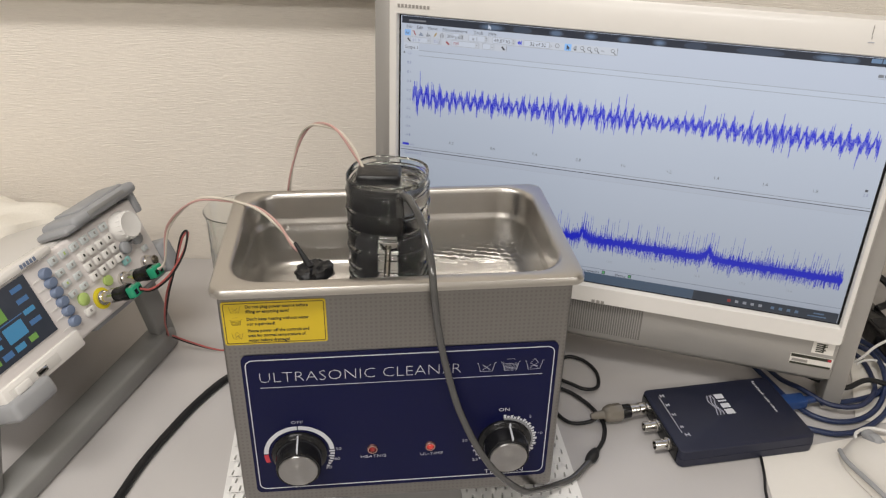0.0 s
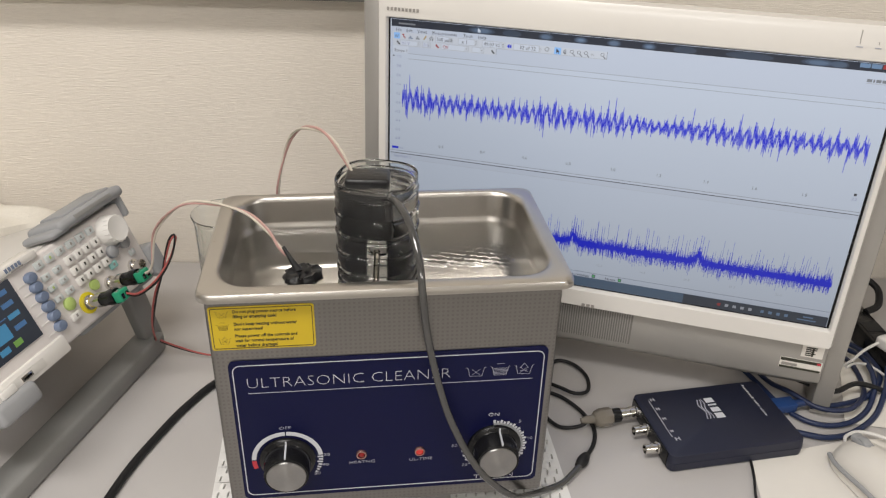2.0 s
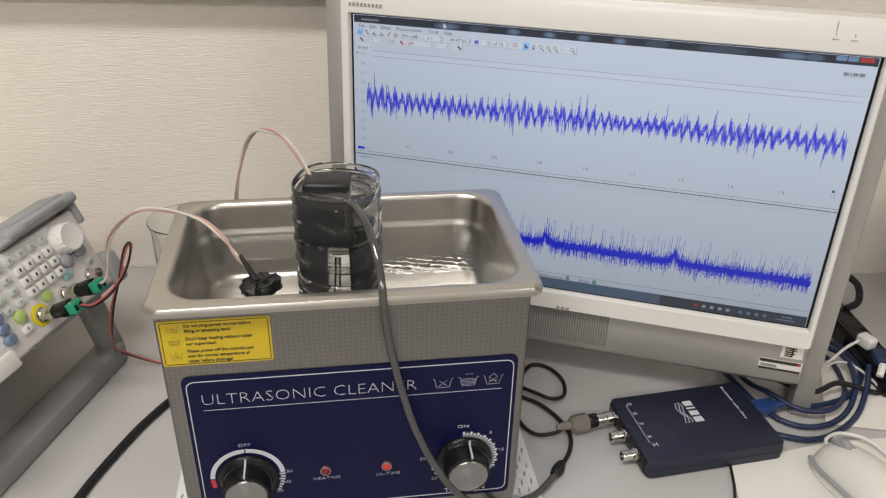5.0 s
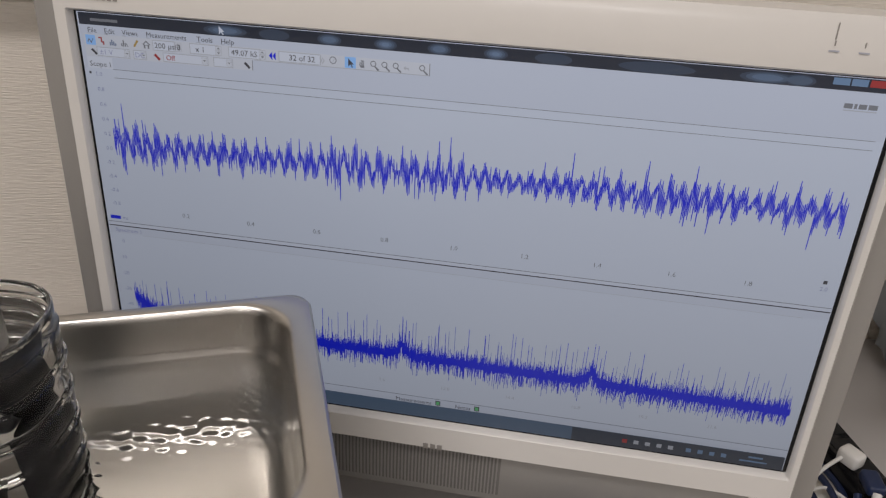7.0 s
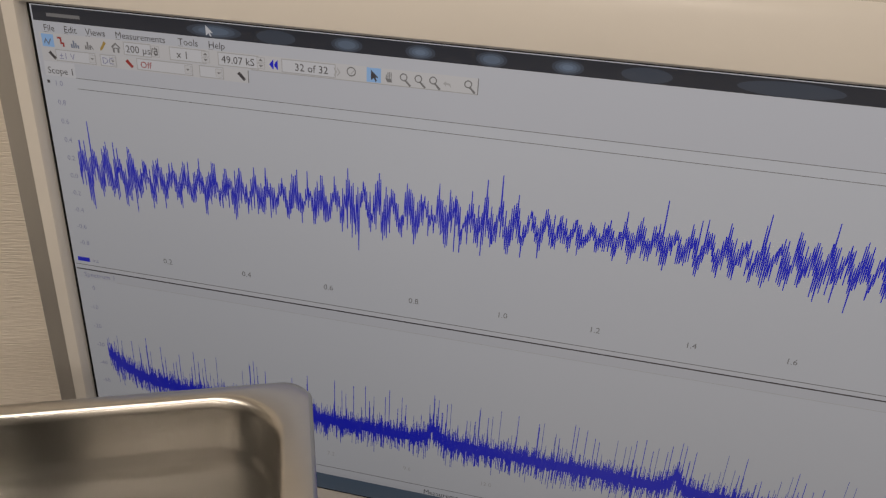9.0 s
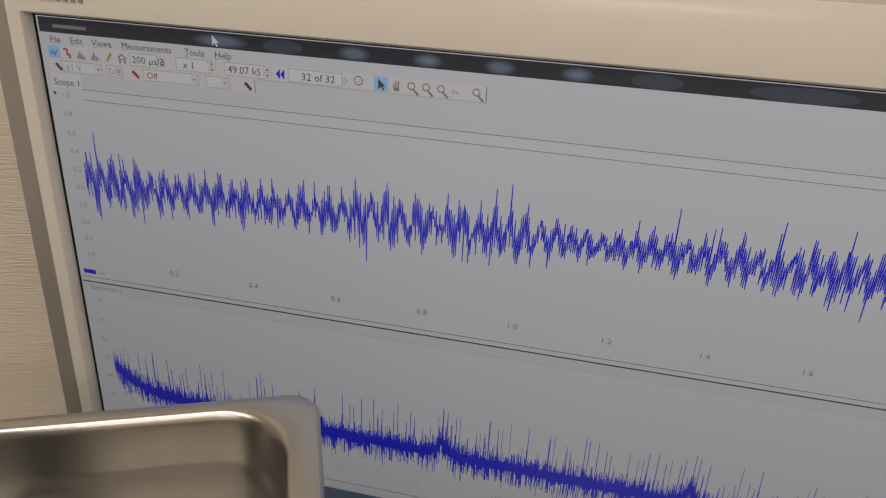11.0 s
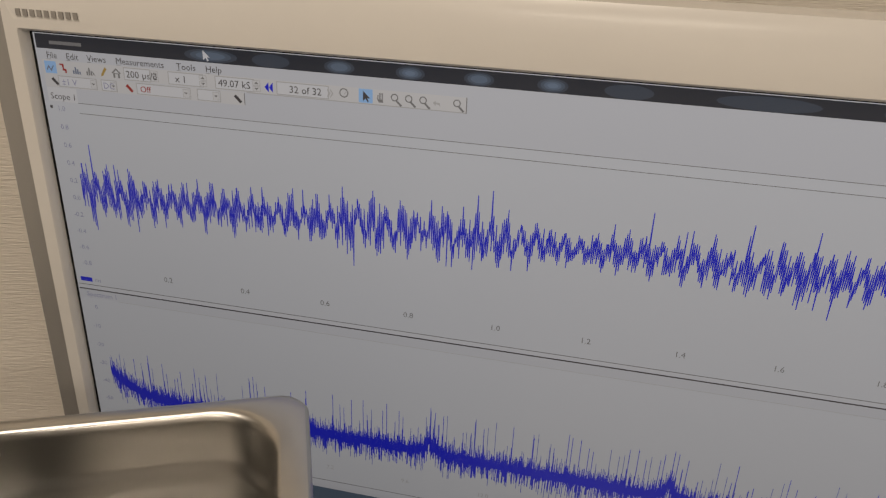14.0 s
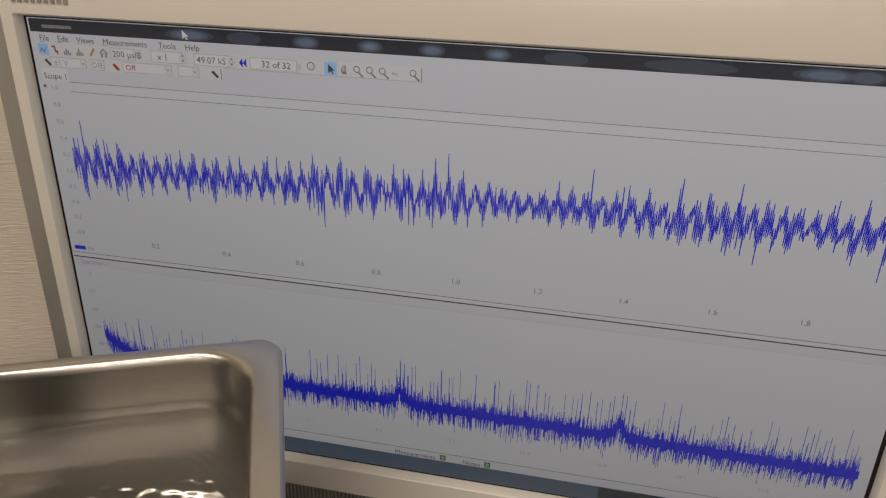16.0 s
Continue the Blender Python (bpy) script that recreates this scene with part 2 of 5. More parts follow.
structure("wall_north", boxed((-2.6, 0, FLOOR), (3.0, 0.12, CEIL)), M_WALL, "beige woven-texture wallpaper on the wall behind the desk", wall_frame)
structure("sill", boxed((-2.6, -0.034, 0.3555), (0.42, 0, 0.368), 0.0015), material("sill_board", (0.46, 0.45, 0.43), 0.4, grain=0.03), "pale window sill board projecting over the papered wall", wall_frame)
structure("trim", boxed((-2.6, -0.0362, 0.3550), (0.42, -0.0342, 0.3575), 0.0005), material("sill_edge", (0.12, 0.11, 0.10), 0.4), "narrow dark edge strip along the sill", wall_frame)
structure("wall_south", boxed((-2.6, -3.6, FLOOR), (3.0, -3.48, CEIL)), M_PAINT, "plain white wall on the far side of the room", wall_frame)
structure("wall_west", boxed((-2.72, -3.48, FLOOR), (-2.6, 0, CEIL)), M_PAINT, "plain white side wall", wall_frame)
structure("wall_east", boxed((3.0, -3.48, FLOOR), (3.12, 0, CEIL)), M_PAINT, "plain white side wall", wall_frame)
structure("ceiling", boxed((-2.72, -3.6, CEIL), (3.12, 0.12, CEIL + 0.1)), M_PAINT, "plain white office ceiling", wall_frame)
structure("floor", boxed((-2.72, -3.6, FLOOR - 0.1), (3.12, 0.12, FLOOR)), M_FLOOR, "grey vinyl office floor", wall_frame)
desk = thing("desk", wall_frame, "pale grey laminate office desk against the wall", "desk")
part("desk_top", boxed((-1.1, -0.80, -0.03), (1.3, -0.002, 0.0), 0.002), M_DESK, desk)
for x in (-1.05, 1.22):
    part("leg_panel", boxed((x, -0.75, FLOOR), (x + 0.03, -0.05, -0.03)), M_DESK, desk)


# ---- ultrasonic cleaner ----
RIM_Z = 0.2434
cleaner = thing("ultrasonic_cleaner", pose(0, 0, 0), "stainless steel ultrasonic cleaner with navy control panel, tank filled with water", "ultrasonic cleaner")
bm = bmesh.new()
loft(bm, [[(x, y, z) for x, y in outline(-0.1302, 0.1300, 0.0, 0.150, 0.004, 3)] for z in (0.030, 0.236)], (True, False))
part("body", bm, M_DIMPLE, cleaner, "dimple-patterned stainless steel casing")
# rim and tank are one pressed sheet
bm = bmesh.new()
def ring(x0, x1, y0, y1, r, z):
    return [(x, y, z) for x, y in outline(x0, x1, y0, y1, r, 8)]
X0, X1, Y0, Y1 = -0.1345, 0.1372, -0.0085, 0.1582
RIM_W, RIM_BACK = 0.0105, 0.0068
def inset(d, r, z):
    return ring(X0 + RIM_W + d, X1 - RIM_W - d, Y0 + RIM_W + d, Y1 - RIM_BACK - d, r, z)
loops = [ring(X0 + 0.002, X1 - 0.002, Y0 + 0.002, Y1 - 0.002, 0.010, RIM_Z - 0.0075), ring(X0, X1, Y0, Y1, 0.011, RIM_Z - 0.0065), ring(X0, X1, Y0, Y1, 0.011, RIM_Z - 0.003),
         ring(X0 + 0.0015, X1 - 0.0015, Y0 + 0.0015, Y1 - 0.0015, 0.011, RIM_Z - 0.0006), ring(X0 + 0.004, X1 - 0.004, Y0 + 0.004, Y1 - 0.003, 0.012, RIM_Z)]
for d, r, z in ((0.0, 0.026, 0.0), (0.0012, 0.0265, -0.0004), (0.0024, 0.027, -0.0018), (0.0031, 0.0275, -0.0045), (0.0041, 0.0275, -0.0222), (0.0046, 0.0272, -0.0240),
                (0.0057, 0.0266, -0.0264), (0.0064, 0.0263, -0.0282), (0.0067, 0.026, -0.0300), (0.0110, 0.0255, -0.0914), (0.014, 0.024, -0.0964), (0.020, 0.020, -0.0984)):
    loops.append(inset(d, r, RIM_Z + z))
loft(bm, loops, (False, True))
part("tank", bm, M_TANK, cleaner, "bright drawn steel tank with a rolled rim")
WATER_Z = 0.2142
for x in (-0.10, 0.10):
    for y in (0.045, 0.13):
        part("foot", lathe(bmesh.new(), [(0, 0.004), (0.011, 0.004), (0.012, 0.006), (0.010, 0.032), (0, 0.032)], 20, pose(x, y, 0)), M_RUBBER, cleaner, "black rubber foot")

# navy control panel
PX0, PX1, PZ0, PZ1 = -0.1185, 0.1232, 0.0425, 0.1815
bm = bmesh.new()
loft(bm, [[(x, y, z) for x, z in outline(PX0, PX1, PZ0, PZ1, 0.005, 4)] for y in (-0.0002, -0.0011)])
panel = part("control_panel", bm, M_NAVY, cleaner, "navy blue control panel with white print")
def frame_line(x0, x1, z0, z1, r, w, y):
    bm = bmesh.new()
    a = outline(x0, x1, z0, z1, r, 6)
    b = outline(x0 + w, x1 - w, z0 + w, z1 - w, r - w, 6)
    loft(bm, [[(x, y, z) for x, z in a], [(x, y - 0.0002, z) for x, z in a], [(x, y - 0.0002, z) for x, z in b], [(x, y, z) for x, z in b]], (False, False))
    return bm
part("border_line", frame_line(-0.1159, 0.1205, 0.0462, 0.1777, 0.006, 0.0007, -0.0011), M_INK, panel)
part("rule", boxed((-0.106, -0.0014, 0.1512), (0.112, -0.0011, 0.1516)), M_INK_DIM, panel)
lettering("ULTRASONIC CLEANER", 0.0138, M_INK, panel, pose(-0.1073, -0.0012, 0.1562, 90), "title", squeeze=1.06, bold=-0.00042)


def arc(cx, cz, r0, r1, a0, a1, y0=-0.0011, y1=-0.0014, n=24):
    """A flat ring piece on the panel, angles clockwise from the top."""
    bm = bmesh.new()
    ring_ = []
    for k in range(n + 1):
        t = radians(a0 + (a1 - a0) * k / n)
        s, c = math.sin(t), math.cos(t)
        ring_.append([bm.verts.new((cx + r * s, y, cz + r * c)) for r, y in ((r0, y0), (r0, y1), (r1, y1), (r1, y0))])
    for p, q in zip(ring_, ring_[1:]):
        for k in range(3):
            bm.faces.new((p[k], p[k + 1], q[k + 1], q[k]))
    return bm


M_REDINK = material("red_ink", (0.5, 0.03, 0.05), 0.5)
KX1, KX2, KZ = -0.0815, 0.0855, 0.0835
part("heat_scale", arc(KX1, KZ, 0.0245, 0.0280, -88, -1), M_INK, panel)
part("heat_scale", arc(KX1, KZ, 0.0245, 0.0280, 1, 85), M_INK, panel)
part("heat_scale", arc(KX1, KZ, 0.0245, 0.0280, -108, -90), M_REDINK, panel, "red zone of the heat scale")
for a0, w in ((87, 0.0045), (93, 0.0035), (99, 0.0045), (105, 0.003), (111, 0.003), (117, 0.0025), (123, 0.002)):
    part("scale_tick", arc(KX1, KZ, 0.0280 - w, 0.0280, a0, a0 + 3.5, n=3), M_INK, panel)
for k in range(20):
    part("scale_tick", arc(KX2, KZ, 0.0225, 0.0272 - 0.0012 * (k % 2), -4 + k * 6.4, 0.5 + k * 6.4, n=3), M_INK, panel)
part("timer_scale", arc(KX2, KZ, 0.0222, 0.0240, -4, 122), M_INK, panel)
for k in range(8):
    part("scale_tick", arc(KX2, KZ, 0.0225, 0.0272 - 0.0012 * (k % 2), -134 + k * 5.6, -130 + k * 5.6, n=3), M_INK, panel)
for words, x, z, size in (("OFF", KX1, 0.1142, 0.0042), ("30", -0.0505, 0.0842, 0.004), ("40", -0.0520, 0.0735, 0.004), ("50", -0.0590, 0.0645, 0.004),
                          ("HEATNG", -0.0225, 0.0738, 0.0041), ("UL-TIME", 0.0252, 0.0728, 0.0041), ("ON", 0.0838, 0.1150, 0.0046), ("5", 0.1058, 0.1065, 0.004),
                          ("10", 0.1150, 0.0880, 0.004), ("30", 0.0525, 0.0848, 0.004), ("25", 0.0620, 0.0630, 0.004), ("TIME/MIN", 0.0870, 0.0478, 0.0062)):
    lettering(words, size, M_INK if size > 0.0045 else M_INK_DIM, panel, pose(x, -0.0012, z, 90), "lettering", "CENTER", squeeze=1.3, bold=-0.00007)


def basin_mark(cx, cz, w, mat, y, parent, kind):
    """A line drawing of a wash basin."""
    bm = bmesh.new()
    h, t = w * 0.52, w * 0.022
    def stroke(ax, az, bx, bz):
        d = Vector((bx - ax, 0, bz - az))
        s = Vector((-d.z, 0, d.x)).normalized() * t / 2
        p, q = Vector((cx + ax, y, cz + az)), Vector((cx + bx, y, cz + bz))
        vs = [bm.verts.new(v) for v in (p - s, q - s, q + s, p + s)]
        bm.faces.new(vs)
    stroke(-w / 2, h / 2, -w * 0.42, h / 2)
    stroke(-w * 0.42, h / 2, -w * 0.30, -h / 2)
    stroke(-w * 0.30, -h / 2, w * 0.30, -h / 2)
    stroke(w * 0.30, -h / 2, w * 0.42, h / 2)
    stroke(w * 0.42, h / 2, w / 2, h / 2)
    if kind in (0, 2):
        stroke(-w * 0.2, h * 0.3, w * 0.2, -h * 0.35)
        stroke(w * 0.2, h * 0.3, -w * 0.2, -h * 0.35)
    if kind == 1:
        for k in range(5):
            stroke(-w * 0.36 + k * 0.006 * w, h * (0.3 - 0.16 * k), w * 0.36 - k * 0.006 * w, h * (0.3 - 0.16 * k))
        stroke(-w * 0.2, h * 0.85, w * 0.2, h * 0.85)
    if kind == 2:
        stroke(-w * 0.22, h * 0.2, 0, h * 0.75)
        stroke(0, h * 0.75, w * 0.22, h * 0.2)
        stroke(-w * 0.2, -h * 0.1, w * 0.2, -h * 0.1)
    return part("basin_mark", bm, mat, parent, "", 0)


for k, x in enumerate((0.0672, 0.0863, 0.1050)):
    basin_mark(x, 0.1605, 0.0155, M_INK_DIM, -0.0014, panel, k)


def knob(x, turn):
    k = part("knob", lathe(bmesh.new(), [(0.0222, 0.001), (0.0222, 0.003), (0.0212, 0.0045), (0.0195, 0.005), (0.0185, 0.006), (0.0175, 0.0195), (0.0168, 0.0208), (0.0150, 0.0208)], 60, pose(x, 0, KZ, 90)), M_BLACK, cleaner, "black knob with a turned aluminium cap")
    part("cap", lathe(bmesh.new(), [(0.0152, 0.0200), (0.0152, 0.0214), (0.0146, 0.0220), (0.0143, 0.02185), (0.0060, 0.0219), (0.0056, 0.0221), (0, 0.0220)], 64, pose(0, 0, 0, 90)), M_CAP, k, "turned aluminium knob cap").matrix_basis = pose(x, 0, KZ)
    bm2 = boxed((-0.0006, -0.0206, 0.0172), (0.0006, -0.0052, 0.0192))
    box(bm2, (-0.0006, -0.0062, 0.0180), (0.0006, -0.0046, 0.0212))
    bmesh.ops.transform(bm2, matrix=pose(x, 0, KZ) @ Matrix.Rotation(radians(turn), 4, "Y"), verts=bm2.verts)
    part("pointer", bm2, M_INK, k, "white pointer line")


knob(KX1, 0)
knob(KX2, 9)
M_REDLIT = glowing("lit_red_lens", (0.9, 0.05, 0.03), 0.55, 0.2)
M_LAMPRING = material("copper_ring", (0.42, 0.24, 0.22), 0.25, 0.8)
for x, z, lit in ((-0.0230, 0.0838, False), (0.0241, 0.0832, True)):
    lamp = part("indicator_lamp", lathe(bmesh.new(), [(0.0044, 0.001), (0.0044, 0.0026), (0.0040, 0.0034), (0.0031, 0.0034), (0.0029, 0.0020)], 24, pose(x, 0, z, 90)), M_LAMPRING, cleaner, "small red indicator lamp")
    part("lens", lathe(bmesh.new(), [(0.0029, 0.001), (0.0027, 0.0026), (0.0018, 0.0036), (0, 0.0040)], 20, pose(x, 0, z, 90)), M_REDLIT if lit else M_RED, lamp)

# warning sticker
bm = bmesh.new()
loft(bm, [[(x, y, z) for x, z in outline(-0.1275, -0.0532, 0.1920, 0.2293, 0.002, 3)] for y in (-0.0001, -0.0006)])
sticker = part("warning_sticker", bm, M_YELLOW, cleaner, "yellow warning sticker with black print")
part("border_line", frame_line(-0.1262, -0.0545, 0.1932, 0.2281, 0.0016, 0.0005, -0.0006), M_BLACKINK, sticker)
for k, z in enumerate((0.2228, 0.2120, 0.2000)):
    basin_mark(-0.1180, z, 0.0092, M_BLACKINK, -0.0008, sticker, k)
for words, z in (("Do not plug power source before", 0.2238), ("filling or emptying tank!", 0.2196), ("Don't keep heating without water", 0.2132), ("nor supervised!", 0.2090),
                 ("Please power off the controls and", 0.2030), ("wait for normal temperature of", 0.1988), ("water before drainage!", 0.1946)):
    lettering(words, 0.0036, M_BLACKINK, sticker, pose(-0.1105, -0.0007, z, 90), "lettering", squeeze=0.90, bold=0.00006)


GLASS_X, GLASS_Y = -0.0035, 0.083
def water_sheet():
    bm = bmesh.new()
    i = 0.0067
    n, m = 230, 140
    x0, x1, y0, y1 = X0 + RIM_W + i, X1 - RIM_W - i, Y0 + RIM_W + i, Y1 - RIM_BACK - i
    top = {}
    for a in range(n + 1):
        for b in range(m + 1):
            x, y = x0 + (x1 - x0) * a / n, y0 + (y1 - y0) * b / m
            r = 0.026
            cx, cy = min(max(x, x0 + r), x1 - r), min(max(y, y0 + r), y1 - r)
            d = Vector((x - cx, y - cy))
            if d.x and d.y:
                d *= max(abs(d.x), abs(d.y)) / d.length
            x, y = cx + d.x, cy + d.y
            # standing ripples, strongest over the driven half of the tank
            drive = math.exp(-((x - 0.070) / 0.036) ** 2 - ((y - 0.084 - 0.15 * (x - 0.07)) / 0.020) ** 2)
            h = (0.000003 + 0.00038 * drive) * (math.sin(760 * x + 160 * y) + math.sin(250 * x + 900 * y + 1) + 0.8 * math.sin(560 * x - 720 * y))
            h += 0.0008 * drive * noise.noise(Vector((x * 190, y * 260, 0)))
            far = math.exp(-((x - 0.105) / 0.02) ** 2 - ((y - 0.10) / 0.03) ** 2)
            h += 0.00012 * far * math.sin(1500 * math.hypot(x - 0.03, y - 0.05))
            h += 0.00018 * noise.noise(Vector((x * 22, y * 28, 3)))
            top[a, b] = bm.verts.new((x, y, WATER_Z + h))
    for a in range(n):
        for b in range(m):
            q = (top[a, b], top[a + 1, b], top[a + 1, b + 1], top[a, b + 1])
            c = q[0].co
            if math.hypot(c.x - GLASS_X, c.y - GLASS_Y) > 0.0325:
                bm.faces.new(q)
    for v in [v for v in bm.verts if not v.link_faces]:
        bm.verts.remove(v)
    return bm


M_WATER = clear("water", (0.95, 0.96, 0.94), 1.33)
water = part("water", water_sheet(), M_WATER, None)
water.visible_shadow = False
tagged(water, "clear rippling water filling the steel tank", "water")


# ---- glass tumbler and what hangs in it ----
def squircle(r, z, p=2.6, n=64):
    out = []
    for k in range(n):
        t = 2 * math.pi * k / n + 0.5
        c, s = math.cos(t), math.sin(t)
        q = (abs(math.cos(t + 0.3)) ** p + abs(math.sin(t + 0.3)) ** p) ** (-1 / p)
        out.append((GLASS_X + r * q * c, GLASS_Y + r * q * s, z))
    return out


M_FILLED = clear("water_filled_glass", (0.97, 0.985, 0.98), 1.37)
tumbler = thing("glass_tumbler", pose(GLASS_X, GLASS_Y, 0.146), "clear ribbed glass tumbler filled with water, standing in the tank", "glass")
prof = [(0.027, 0.1462), (0.0292, 0.1475)]
RIBS, Z_LO, Z_HI = 8, 0.150, 0.281
BAND = ((0.0, 0.0024), (0.05, 0.0019), (0.09, -0.0002), (0.16, 0.0008), (0.30, 0.0014), (0.50, 0.0016), (0.70, 0.0014), (0.84, 0.0008), (0.91, -0.0002), (0.95, 0.0019))
for k in range(RIBS):
    for ph, bulge in BAND:
        f = (k + ph) / RIBS
        prof.append((0.0295 + 0.0010 * f + bulge, Z_LO + (Z_HI - Z_LO) * f))
prof += [(0.0310, 0.2825), (0.0316, 0.288), (0.0315, 0.2902), (0.0310, 0.2912), (0.0301, 0.2908), (0.0297, 0.289), (0.0294, 0.2868)]
loops = [squircle(r, z) for r, z in prof]
loops += [squircle(r, 0.2862 + dz) for r, dz in ((0.0270, 0.0), (0.0225, 0.0003), (0.018, -0.0003), (0.0135, 0.0003), (0.009, -0.0002), (0.004, 0.0001))]
LIP = len(loops) - 14
for name, some, caps in (("cup", loops[:LIP], (True, False)), ("rim", loops[LIP - 1:], (False, True))):
    bm = loft(bmesh.new(), some, caps)
    bmesh.ops.translate(bm, verts=bm.verts, vec=(-GLASS_X, -GLASS_Y, -0.146))
    part(name, bm, M_FILLED if name == "cup" else M_GLASS, tumbler, "" if name == "cup" else "thin rounded glass rim", 60).visible_shadow = False
M_RESIN = material("black_resin", (0.010, 0.010, 0.011), 0.3, grain=0.25, scale=180, bump=0.5, bump_scale=160, spec=0.4, stains=0.2)
transducer = thing("transducer", pose(GLASS_X, GLASS_Y, 0.152), "black resin transducer block hanging inside the water glass", "transducer")
m_ = Matrix.Translation((-0.0070, 0.003, 0.0)) @ Matrix.Rotation(radians(-6), 4, "Z")
part("block", boxed((-0.0175, -0.0110, 0.092), (0.0175, 0.0140, 0.1385), 0.003, 3, m_), M_RESIN, transducer)
part("stem", boxed((-0.014, -0.005, 0.004), (0.0010, 0.013, 0.092), 0.003, 2, m_), M_RESIN, transducer)
part("side_block", boxed((0.0064, -0.009, 0.005), (0.0215, 0.014, 0.092), 0.003, 2), M_BLACK, transducer)
part("clear_tube", tube(bmesh.new(), [(-0.004, -0.020, 0.006), (-0.003, -0.0205, 0.045), (-0.001, -0.021, 0.085)], 0.0025), clear("clear_sleeve", (0.9, 0.85, 0.75), 1.3), transducer)

# ---- cables of the two transducers ----
def cord(name, points, r, mat, label, category="cable", group="", n=10):
    ob = part(name, tube(bmesh.new(), points, r, n), mat, None)
    return tagged(ob, label, category, group)


def twin(name, points, r, label, mats):
    base = thing(name, Matrix.Translation(points[0]), label, "cable", "transducer wires")
    o = Vector(points[0])
    line = glide(points, 8)
    for k, mat in enumerate(mats):
        pts = [p - o + Vector((r * math.cos(i * 0.16 + math.pi * k), r * 0.6, r * math.sin(i * 0.16 + math.pi * k))) for i, p in enumerate(line)]
        part("wire", tube(bmesh.new(), pts, r, 7, 1), mat, base)
    return base


cord("probe_cable", [(0.004, 0.066, 0.262), (0.004, 0.058, 0.2820), (0.010, 0.044, 0.2850), (0.0170, 0.022, 0.2790), (0.0222, 0.000, 0.2615), (0.0240, -0.0135, 0.2385), (0.026, -0.013, 0.218), (0.0300, -0.0125, 0.1920),
                     (0.0368, -0.0125, 0.160), (0.0463, -0.0140, 0.1262), (0.0603, -0.019, 0.0945), (0.0772, -0.022, 0.0680), (0.1010, -0.016, 0.0400), (0.1180, -0.002, 0.0245), (0.1408, 0.0165, 0.0100), (0.1592, 0.0267, 0.007), (0.1810, 0.0474, 0.006)], 0.0029, M_GREYCABLE, "grey probe cable hanging over the rim and the control panel")
tagged(part("cable_joint", tube(bmesh.new(), [(0.178, 0.046, 0.006), (0.184, 0.052, 0.006), (0.190, 0.060, 0.006)], lambda f: 0.0034 + 0.0022 * math.sin(math.pi * f), 12), M_RUBBER), "black rubber joint on the probe cable", "cable joint")
cord("black_cable", [(0.189, 0.058, 0.004), (0.203, 0.078, 0.003), (0.209, 0.100, 0.003), (0.203, 0.125, 0.003), (0.190, 0.147, 0.003), (0.175, 0.160, 0.003), (0.155, 0.180, 0.003), (0.12, 0.21, 0.003)], 0.0021, M_RUBBER, "thin black cable curling on the desk", "cable", "black cables")
cord("black_cable", [(0.206, 0.104, 0.010), (0.195, 0.101, 0.005), (0.177, 0.103, 0.003), (0.166, 0.118, 0.003), (0.164, 0.140, 0.003), (0.172, 0.175, 0.003), (0.195, 0.208, 0.004), (0.214, 0.203, 0.004),
                     (0.224, 0.180, 0.004), (0.219, 0.156, 0.004), (0.203, 0.148, 0.0075), (0.188, 0.160, 0.0075), (0.170, 0.180, 0.004), (0.14, 0.205, 0.003)], 0.0020, M_RUBBER, "thin black cable looped on the desk beside the cleaner", "cable", "black cables")
cord("mains_cable", [(-0.10, 0.215, 0.004), (-0.145, 0.215, 0.004), (-0.173, 0.203, 0.004), (-0.199, 0.165, 0.004), (-0.219, 0.123, 0.004), (-0.235, 0.083, 0.004), (-0.246, 0.044, 0.004), (-0.262, -0.02, 0.004), (-0.30, -0.1, 0.004)], 0.0040, M_RUBBER, "thick black power cord lying on the desk", "cable")
sensor = thing("disc_transducer", pose(-0.064, 0.064, WATER_Z), "black disc transducer floating in the tank on its wires", "transducer")
bm = bmesh.new()
lathe(bm, [(0, -0.008), (0.012, -0.008), (0.0142, -0.005), (0.0146, 0.0), (0.0138, 0.0026), (0.0118, 0.0042), (0.0085, 0.0036), (0.005, 0.0024), (0, 0.0028)], 40)
for v in bm.verts:
    v.co += Vector((0, 0, 0.0030)) * noise.noise(v.co * 240) + Vector((0.0034, 0.0028, 0)) * noise.noise(v.co * 170)
part("disc", bm, M_RESIN, sensor)
part("neck", tube(bmesh.new(), [(-0.003, 0.003, 0.001), (-0.006, 0.008, 0.0045), (-0.010, 0.014, 0.0085), (-0.0155, 0.0205, 0.0155)], lambda f: 0.0040 - 0.0026 * f ** 0.6, 10), M_RUBBER, sensor)
M_SLEEVE = material("pink_sleeve", (0.50, 0.30, 0.27), 0.35)
twin("transducer_wire", [(-0.222, 0.195, 0.145), (-0.214, 0.192, 0.156), (-0.204, 0.187, 0.195), (-0.172, 0.160, 0.233), (-0.143, 0.145, 0.241), (-0.112, 0.120, 0.244), (-0.093, 0.101, 0.2365), (-0.083, 0.087, 0.2285), (-0.077, 0.082, 0.2235)], 0.0011, "twin red and white wire running into the tank", (M_SLEEVE, M_WIREWHITE))
